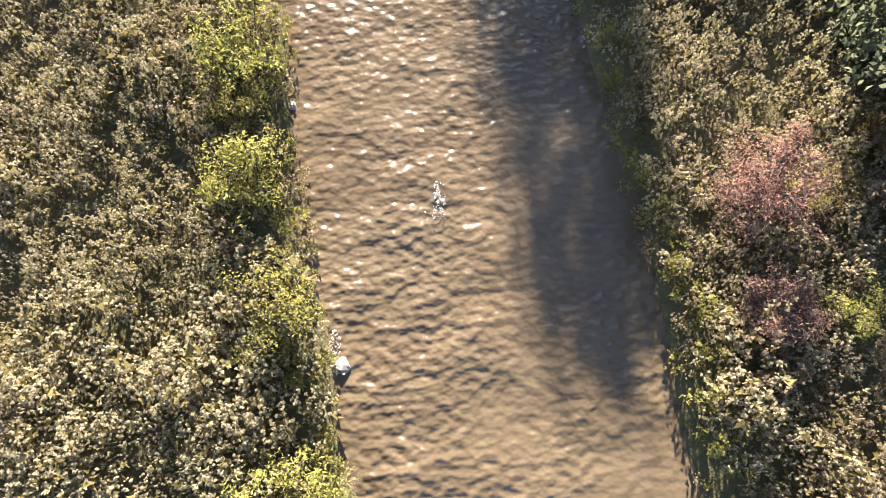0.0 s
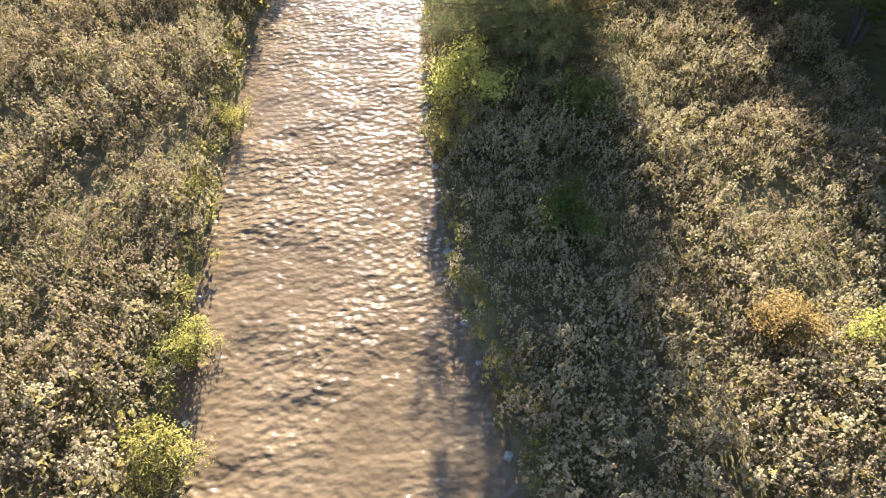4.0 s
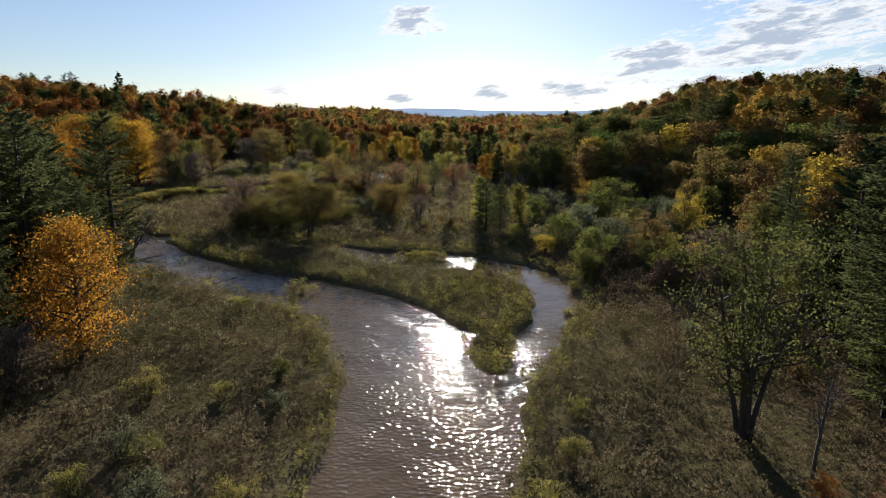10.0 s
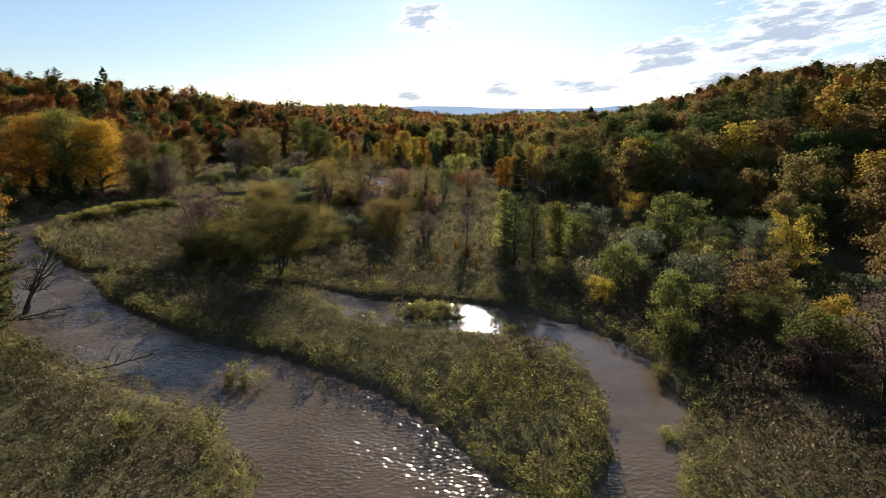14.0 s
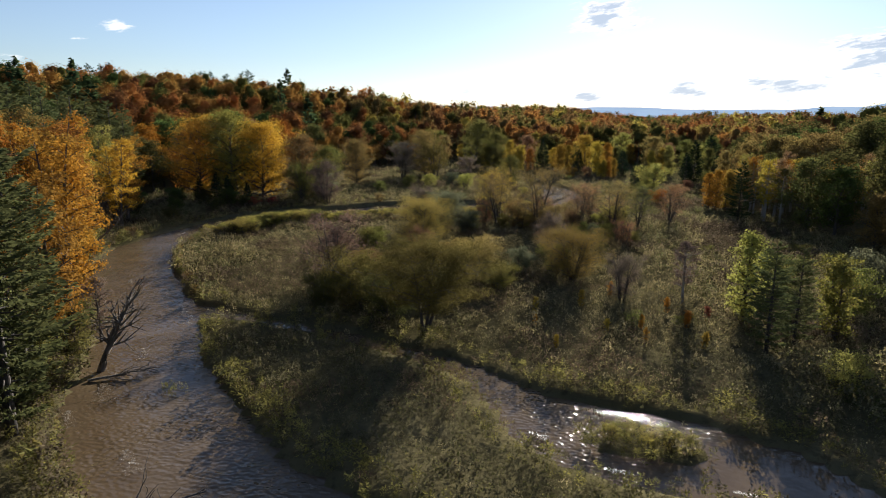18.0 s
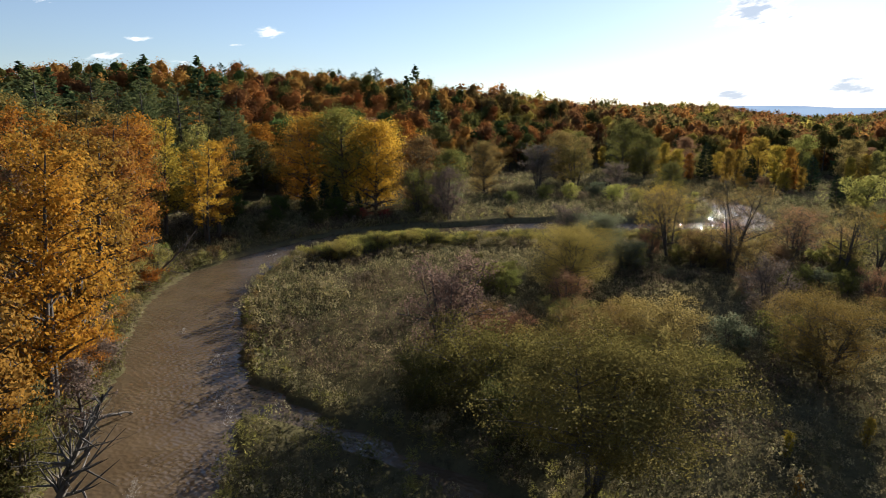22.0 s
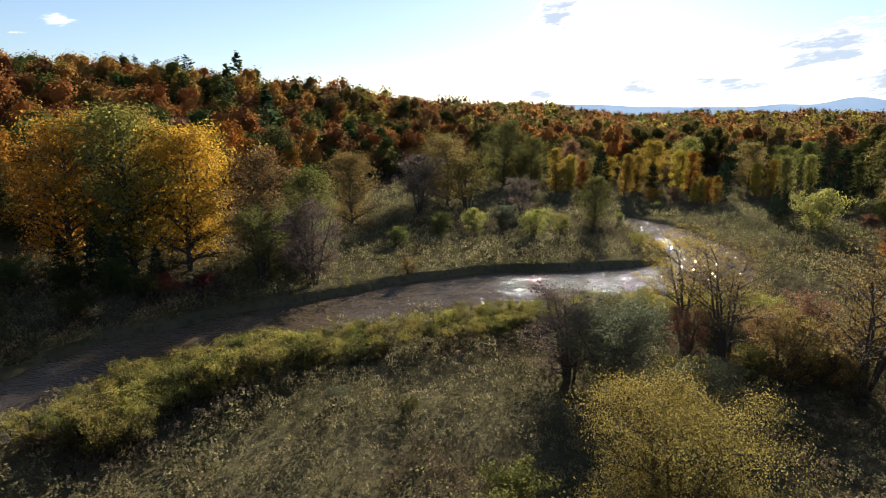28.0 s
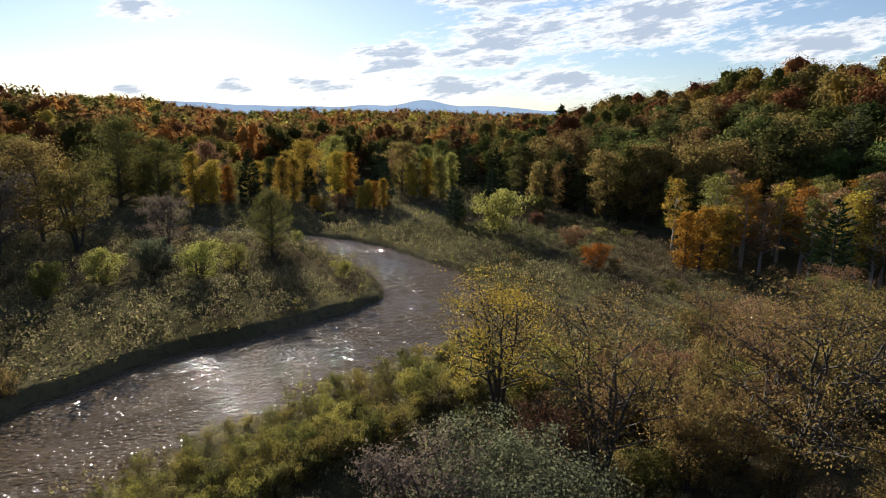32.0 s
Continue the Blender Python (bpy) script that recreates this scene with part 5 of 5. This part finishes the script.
for x, y, k in ((-227.4, 272.9, 0.95), (-225.5, 280.0, 1.04), (-224.4, 284.0, 1.08), (-223.0, 288.5, 1.1), (-221.7, 292.8, 1.15), (-211.6, 314.9, 1.0), (-204.8, 331.0, 1.05), (-203.0, 335.0, 1.08),
                (-199.1, 341.9, 1.02), (-195.6, 350.0, 1.12), (-194.0, 353.5, 1.18), (-184.1, 381.9, 1.03), (-214.0, 305.0, 0.92), (-190.0, 364.0, 0.95)):
    plant("edge_pine", x, y, PINE, "dark pine standing above the ridge woods", k, group="pines on the ridge")
zone = ("left_hill_woods", "right_hill_woods", "valley_woods", "far_woods")
for (k, tone), chunks in woods.items():
    v = np.concatenate(chunks)
    tagged(new(zone[k], mesh_of(zone[k], v, np.arange(len(v)).reshape(-1, 3), [WOODS[tone]])),
           tone + "-coloured crowns of the autumn woods" if tone != "pine" else "dark pine crowns among the autumn woods", "woods", kind="stuff")
v = np.concatenate(poles)
q = np.concatenate([POLE[1] + k * len(POLE[0]) for k in range(len(poles))])
tagged(new("woodland_trunks", mesh_of("woodland_trunks", v, q, [BARK])), "grey-brown trunks standing in the woods", "trunks", kind="stuff")


# ---- the meadows ----
def herb(seed, height, plumes, leaf_count, wide, plume_size=0.16, kites=False, rise=0.35, leaf=(0.21, 0.42)):
    """One tall meadow plant: arching leaves below, pale seed plumes on top. Quads and their material slots."""
    r = np.random.default_rng(seed)
    a = r.uniform(0, 6.283, leaf_count)
    f = r.uniform(0.15, 0.85, leaf_count)
    reach = wide * r.uniform(0.3, 1.0, leaf_count) * (1.1 - 0.5 * f)
    c = np.stack([np.cos(a) * reach, np.sin(a) * reach, f * height], 1)
    shape = leaves if kites else blades
    lv, lq = shape(r, c, height * leaf[0], leaf[1], 0.0, np.stack([np.cos(a), np.sin(a), 0.3 + 0 * a], 1))
    shoots = max(3, plumes // 5)
    sa, so = r.uniform(0, 6.283, shoots), wide * r.uniform(0.1, 1.0, shoots) ** 0.6
    tips = np.stack([np.cos(sa) * so, np.sin(sa) * so, height * (r.uniform(0.82, 1.06, shoots) - 0.34 * (so / wide) ** 2)], 1)
    at, b, up = r.integers(0, shoots, plumes), r.uniform(0, 6.283, plumes), r.uniform(0, 1, plumes)
    ways = np.stack([np.cos(b) * (1.05 - 0.6 * up), np.sin(b) * (1.05 - 0.6 * up), 0.35 + 0.6 * up], 1)
    p = tips[at] + ways * plume_size * 0.45 - np.array([0, 0, 1.0]) * ((1 - up) * plume_size * 1.6)[:, None]
    pv, pq = shape(r, p, plume_size * 1.1, 0.6, 0.0, ways, ways + 1.2 * (p - (0, 0, height * 0.55)) / height + np.array([0, 0, rise]), 0.22)
    return np.concatenate([lv, pv]), np.concatenate([np.zeros(len(lq), int), np.ones(len(pq), int)])


def meadow(name, label, x, y, kinds, mats, seed, low=0.75, high=1.25, lift=None):
    """Plants at the given places, joined into one piece of growth."""
    if not len(x):
        return
    r = np.random.default_rng(seed)
    z = ground_height(x, y) - 0.04
    pick, all_v, all_s = r.integers(0, len(kinds), len(x)), [], []
    for k, (v, slots) in enumerate(kinds):
        at = np.where(pick == k)[0]
        a, s = r.uniform(0, 6.283, len(at)), r.uniform(low - 0.12, high + 0.12, len(at)) * (0.62 + 0.75 * vnoise(x[at], y[at], 2.3, 61))
        tilt = r.normal(0, 0.12, (len(at), 2))
        c, sn = (np.cos(a) * s)[:, None], (np.sin(a) * s)[:, None]
        vz = v[None, :, 2] * (s * r.uniform(0.8, 1.2, len(at)))[:, None]
        vx = v[None, :, 0] * c - v[None, :, 1] * sn + x[at][:, None] + vz * tilt[:, :1]
        vy = v[None, :, 0] * sn + v[None, :, 1] * c + y[at][:, None] + vz * tilt[:, 1:]
        all_v.append(np.stack([vx, vy, vz + z[at][:, None]], 2).reshape(-1, 3))
        all_s.append(np.tile(slots, len(at)))
    v = np.concatenate(all_v)
    tagged(new(name, mesh_of(name, v, np.arange(len(v)).reshape(-1, len(v) // sum(map(len, all_s))), mats, np.concatenate(all_s))), label, "meadow plants", kind="stuff")


FINE = [herb(200 + k, 1.2, 132, 12, 0.33, 0.068) for k in range(4)]
BROAD = [herb(220 + k, 1.12, 42, 12, 0.42, 0.115, rise=0.8) for k in range(4)]
MID = [herb(230 + k, 1.12, 70, 18, 0.37, 0.09, rise=0.75, leaf=(0.13, 0.4)) for k in range(4)]
BLADE = [herb(240 + k, 1.1, 30, 44, 0.36, 0.1, leaf=(0.26, 0.12)) for k in range(3)]

# close growth under the first reach
x, y, r = jittered(-27, 22, -47, 30, 0.42, 11)
d = shore(x, y)
left, right, far = wood_depth(x, y)
ok = (d > -0.1) & (right < 4) & (left < 6) & ((np.abs(x) < 17.5) | (y > -20))
x, y, d = x[ok], y[ok], d[ok]
mood = vnoise(x, y, 6, 51) + r.uniform(-0.4, 0.4, len(x))
edge = (d < 1.0) & (r.uniform(0, 1, len(x)) < 0.55)
gaps = vnoise(x, y, 2.2, 52) + r.uniform(-0.15, 0.15, len(x)) > 0.1
meadow("seed_head_meadow", "tall meadow plants with cream seed plumes", *[v[~edge & gaps & (mood < 0.62)] for v in (x, y)], FINE, [HERB_LIGHT, PLUME], 1)
meadow("brown_meadow", "brownish meadow plants gone to seed", *[v[~edge & gaps & (mood >= 0.62)] for v in (x, y)], FINE, [HERB_LIGHT, PLUME_BROWN], 2)
meadow("bank_growth", "yellow-green grass hanging over the river bank", *[v[edge] for v in (x, y)], FINE, [REED, REED], 3, 0.65, 1.1)

# the flood plain further on
x, y, r = jittered(-112, 45, 30, 335, 0.6, 12)
d = shore(x, y)
left, right, far = wood_depth(x, y)
ok = (d > 0.1) & (left < 3) & (right < 3)
ok &= r.uniform(0, 1, len(x)) < np.where(y < 185, 0.9, np.where(y < 250, 0.5, 0.25))
x, y, d, far = x[ok], y[ok], d[ok], far[ok]
mood = vnoise(x, y, 9, 53) * 0.7 + vnoise(x, y, 3, 54) * 0.3 + r.uniform(-0.1, 0.1, len(x)) + 0.45 * np.exp(-((x - 22) / 10) ** 4 - ((y - 84) / 26) ** 4)
edge = (d < np.where((y > 58) & (y < 118), 2.6, 1.6)) & (r.uniform(0, 1, len(x)) < 0.55)
tip = (np.hypot((x - 2.5) / 6, (y - 76) / 14) < 1) & (r.uniform(0, 1, len(x)) < 0.65)
edge |= tip
mood = mood + 0.25 * (1 - smooth(y, 50, 64)) * (x < 0)
# the low pale share before y 106 puts tree shade into the plant mix
pale = (r.uniform(0, 1, len(x)) < 0.05 + 0.4 * (1 - smooth(y, 50, 66)) + 0.65 * smooth(y, 106, 130)) & (mood < np.where(y < 62, 0.85, np.where((x > -15) & (y > 195), 0.34, 0.62)))
green = np.hypot((x + 5.5) / 4.5, (y - 262) / 13) < 1
inner = np.abs(x + 4 + 0.3 * (y - 66)) < 27 - 0.1 * np.maximum(y - 150, 0)
inner &= (y > 66) & (y < 192)
meadow("pale_meadow", "tall meadow plants with pale tan plumes", *[v[~edge & pale & ~green & (y > 66) & ~inner] for v in (x, y)], BROAD, [HERB_TAN, PLUME_PALE], 7)
meadow("pale_island_meadow", "tall meadow plants with soft tan plumes inside the bend", *[v[~edge & pale & inner] for v in (x, y)], MID, [HERB_TAN, PLUME_PALE], 9)
meadow("pale_bank_meadow", "tall meadow plants with pale tan plumes near the river fork", *[v[~edge & pale & (y <= 66)] for v in (x, y)], MID, [HERB_DRY, PLUME_BROWN], 17)
meadow("mown_clearing", "short bright grass in a clearing", *[v[green] for v in (x, y)], BLADE, [LIME, LIME], 8, 0.3, 0.5)
edge |= pale | green
meadow("flood_plain_meadow", "tall grey-green meadow plants with pale plumes", *[v[~edge & (mood < 0.55) & (y > 66) & ~inner] for v in (x, y)], BROAD, [HERB, PLUME_DULL], 4)
meadow("dull_bank_meadow", "dark brown meadow plants with dull plumes near the river fork", *[v[~edge & (mood < 0.55) & (y <= 66)] for v in (x, y)], MID, [HERB_DRY, PLUME_DULL], 20)
meadow("island_meadow", "tall grey-green meadow plants inside the bend", *[v[~edge & (mood < 0.55) & inner] for v in (x, y)], MID, [HERB, PLUME_DULL], 14)
meadow("brown_flood_plain_meadow", "brown meadow plants gone to seed", *[v[~edge & (mood >= 0.55) & (y > 66) & ~inner] for v in (x, y)], BROAD, [HERB_DRY, PLUME_UMBER], 5)
meadow("brown_island_meadow", "brown meadow plants gone to seed inside the bend", *[v[~edge & (mood >= 0.55) & inner] for v in (x, y)], MID, [HERB_TAN, PLUME_FADED], 16)
meadow("brown_bank_meadow", "brown meadow plants gone to seed near the river fork", *[v[~edge & (mood >= 0.55) & (y <= 66)] for v in (x, y)], MID, [HERB_DRY, PLUME_FADED], 15)
meadow("bank_grass", "yellow-green grass along the water's edge", *[v[edge & ~pale & ~green] for v in (x, y)], BLADE, [REED, REED], 6, 0.7, 1.3)
# rough growth on the bank below the golden trees
x, y, r = jittered(-112, -28, 86, 200, 0.55, 13)
d = shore(x, y)
ok = (d > -3) & (d < 1.8) & (wood_depth(x, y)[0] > -9) & (ground_height(x, y) > -0.08)
x, y, dry = x[ok], y[ok], r.uniform(0, 1, ok.sum()) < 0.45
meadow("rough_bank_growth", "rough brown growth below the riverside trees", *[v[dry] for v in (x, y)], MID, [HERB_DRY, PLUME_UMBER], 18, 0.9, 1.6)
meadow("green_bank_growth", "rough olive grass below the riverside trees", *[v[~dry] for v in (x, y)], BLADE, [HERB, REED], 19, 0.9, 1.6)


for x, y, k in ((-50.0, 100.5, 0.75), (-54.5, 103.5, 0.85), (-58.0, 109.0, 0.8), (-49.0, 108.0, 0.6), (-63.5, 114.5, 0.75)):
    plant("ash", x, y, TWIGGY, "bare grey tree among golden ones on the bank", k, group="bare trees on the bank", bark=BARK)

# ---- small things in and by the river ----
def stone(name, x, y, size, label, seed):
    bm = bmesh.new()
    bmesh.ops.create_icosphere(bm, subdivisions=2, radius=size)
    for p in bm.verts:
        p.co = p.co * (0.8 + 0.4 * noise.noise(p.co * (1.3 / size) + Vector((seed, 0, 0))))
        p.co.z *= 0.6
    me = bpy.data.meshes.new(name)
    bm.to_mesh(me)
    bm.free()
    me.materials.append(STONE)
    ob = new(name, me)
    ob.location = (x, y, 0.0)
    return tagged(ob, label, "stone")


def foam_patch(x, y, length, width, count, seed, turn=0.0):
    """Broken white water: many small flakes in a fan that opens downstream."""
    r = np.random.default_rng(seed)
    f = r.uniform(0, 1, count) ** 1.4
    px = r.normal(0, 0.28, count) * width * (0.35 + f)
    py = -f * length
    c, s = math.cos(turn), math.sin(turn)
    pts = np.stack([x + px * c - py * s, y + px * s + py * c, 0.11 + r.uniform(-0.03, 0.05, count)], 1)
    v, q = leaves(r, pts, 0.075, 0.45, 0.85)
    tagged(new("foam", mesh_of("foam", v, q, [FOAM])), "white broken water below a stone", "foam", kind="stuff")


stone("river_stone", -0.9, -31.7, 0.26, "wet dark stone breaking the water", 1)
foam_patch(-0.9, -31.2, 1.3, 0.55, 130, 1)
stone("river_stone", -4.4, -36.9, 0.35, "half-sunk stone in fast water", 2)
foam_patch(-4.5, -35.8, 1.4, 0.45, 130, 2)
for k, (x, y, length, wide, turn) in enumerate(((-62.0, 125.6, 1.6, 0.7, 0.75), (-76.5, 153.5, 2.2, 1.0, 0.1), (-54.4, 122.6, 2.8, 0.9, 0.75), (-49.1, 118.2, 3.2, 1.2, 0.75), (-46.5, 116.4, 3.0, 1.0, 0.75),
                                                (-40.5, 96.5, 3.0, 0.9, 0.8), (-41.6, 100.6, 3.2, 1.3, 0.8), (-44.1, 107.5, 2.6, 0.9, 0.8), (-10.4, 102.9, 1.2, 0.5, 1.2), (-5.7, 100.0, 1.5, 0.5, 1.5), (1.0, 99.7, 1.2, 0.4, 1.5),
                                                (-33.0, 93.5, 3.0, 1.2, 0.9), (-26.5, 88.5, 2.6, 1.0, 1.1))):
    foam_patch(x, y, length, wide, 240, 20 + k, turn)
for k in range(26):
    x, y = -4.8 + (k % 2) * 0.4 + rng.uniform(-0.3, 0.3), -28 + k * 1.7
    side = 1 if k % 3 else -1
    row = MAIN[np.argmin(np.abs(MAIN[:, 1] - y))]
    stone("bank_stone", row[0] + side * (row[2] + rng.uniform(-0.1, 0.25)), y, rng.uniform(0.12, 0.28), "small grey stone on the muddy bank", k)


def dead_wood(name, lines, label, category="tree"):
    v, q = tubes(lines, 6)
    ob = new(name, mesh_of(name, v, q, [BARK_DEAD], flat=False))
    return tagged(ob, label, category)


def branchy(start, way, length, thick, seed, forks=9):
    """A bare trunk with forking limbs from start along way."""
    r = np.random.default_rng(seed)
    start, way = np.array(start, float), np.array(way, float)
    way /= np.linalg.norm(way)
    t = np.linspace(0, 1, 9)
    trunk = np.c_[start + np.outer(t, way) * length + np.cumsum(r.normal(0, 0.02 * length, (9, 3)), 0) * t[:, None], thick * (1 - 0.85 * t) + 0.015]
    out = [trunk]
    for k in range(forks):
        f = r.uniform(0.25, 0.98)
        p = np.array([np.interp(f, t, trunk[:, c]) for c in range(4)])
        d = way + r.normal(0, 0.65, 3)
        d /= np.linalg.norm(d)
        ln = length * r.uniform(0.2, 0.45) * (1.2 - f)
        limb = np.c_[p[:3] + np.outer(np.linspace(0, 1, 5), d) * ln + np.cumsum(r.normal(0, 0.03 * ln, (5, 3)), 0), np.linspace(p[3] * 0.6, 0.012, 5)]
        out.append(limb)
        for j in range(3):
            q = limb[r.integers(1, 5)]
            e = d + r.normal(0, 0.7, 3)
            out.append(np.stack([q, np.append(q[:3] + e * ln * 0.25, q[3] * 0.6), np.append(q[:3] + e * ln * 0.45 + r.normal(0, 0.05, 3), 0.008)]))
    return out


dead_wood("dead_snag", branchy((-44.0, 102.7, -0.3), (0.38, 0.2, 1.0), 8.6, 0.23, 3, 18) + branchy((-44.1, 102.6, -0.3), (0.22, 0.32, 1.0), 7.6, 0.17, 13, 14), "dead tree with two dark stems leaning over the river")
dead_wood("drift_log", branchy((-43.2, 100.8, 0.1), (0.8, 0.62, 0.06), 4.6, 0.09, 15, 22), "tangle of dead branches caught in the current", "driftwood")
dead_wood("drift_log", branchy((-29.5, 87.5, 0.3), (0.85, 0.5, 0.1), 5.0, 0.10, 6, 8), "fallen branch lying in shallow water", "driftwood")
dead_wood("drift_log", branchy((-52.0, 108.5, 0.6), (0.2, 0.95, 0.0), 4.5, 0.20, 7, 4), "pale broken trunk on the river bank", "driftwood")
dead_wood("bare_shrub", branchy((19.5, 49.0, 0.4), (0.1, 0.05, 1.0), 6.5, 0.10, 8, 14), "thin leafless sapling beside an open tree")
dead_wood("leaning_trunk", branchy((-77.5, 133.5, 0.5), (0.9, 0.2, 0.75), 9.0, 0.16, 9, 10), "thin trunk leaning out over the water")
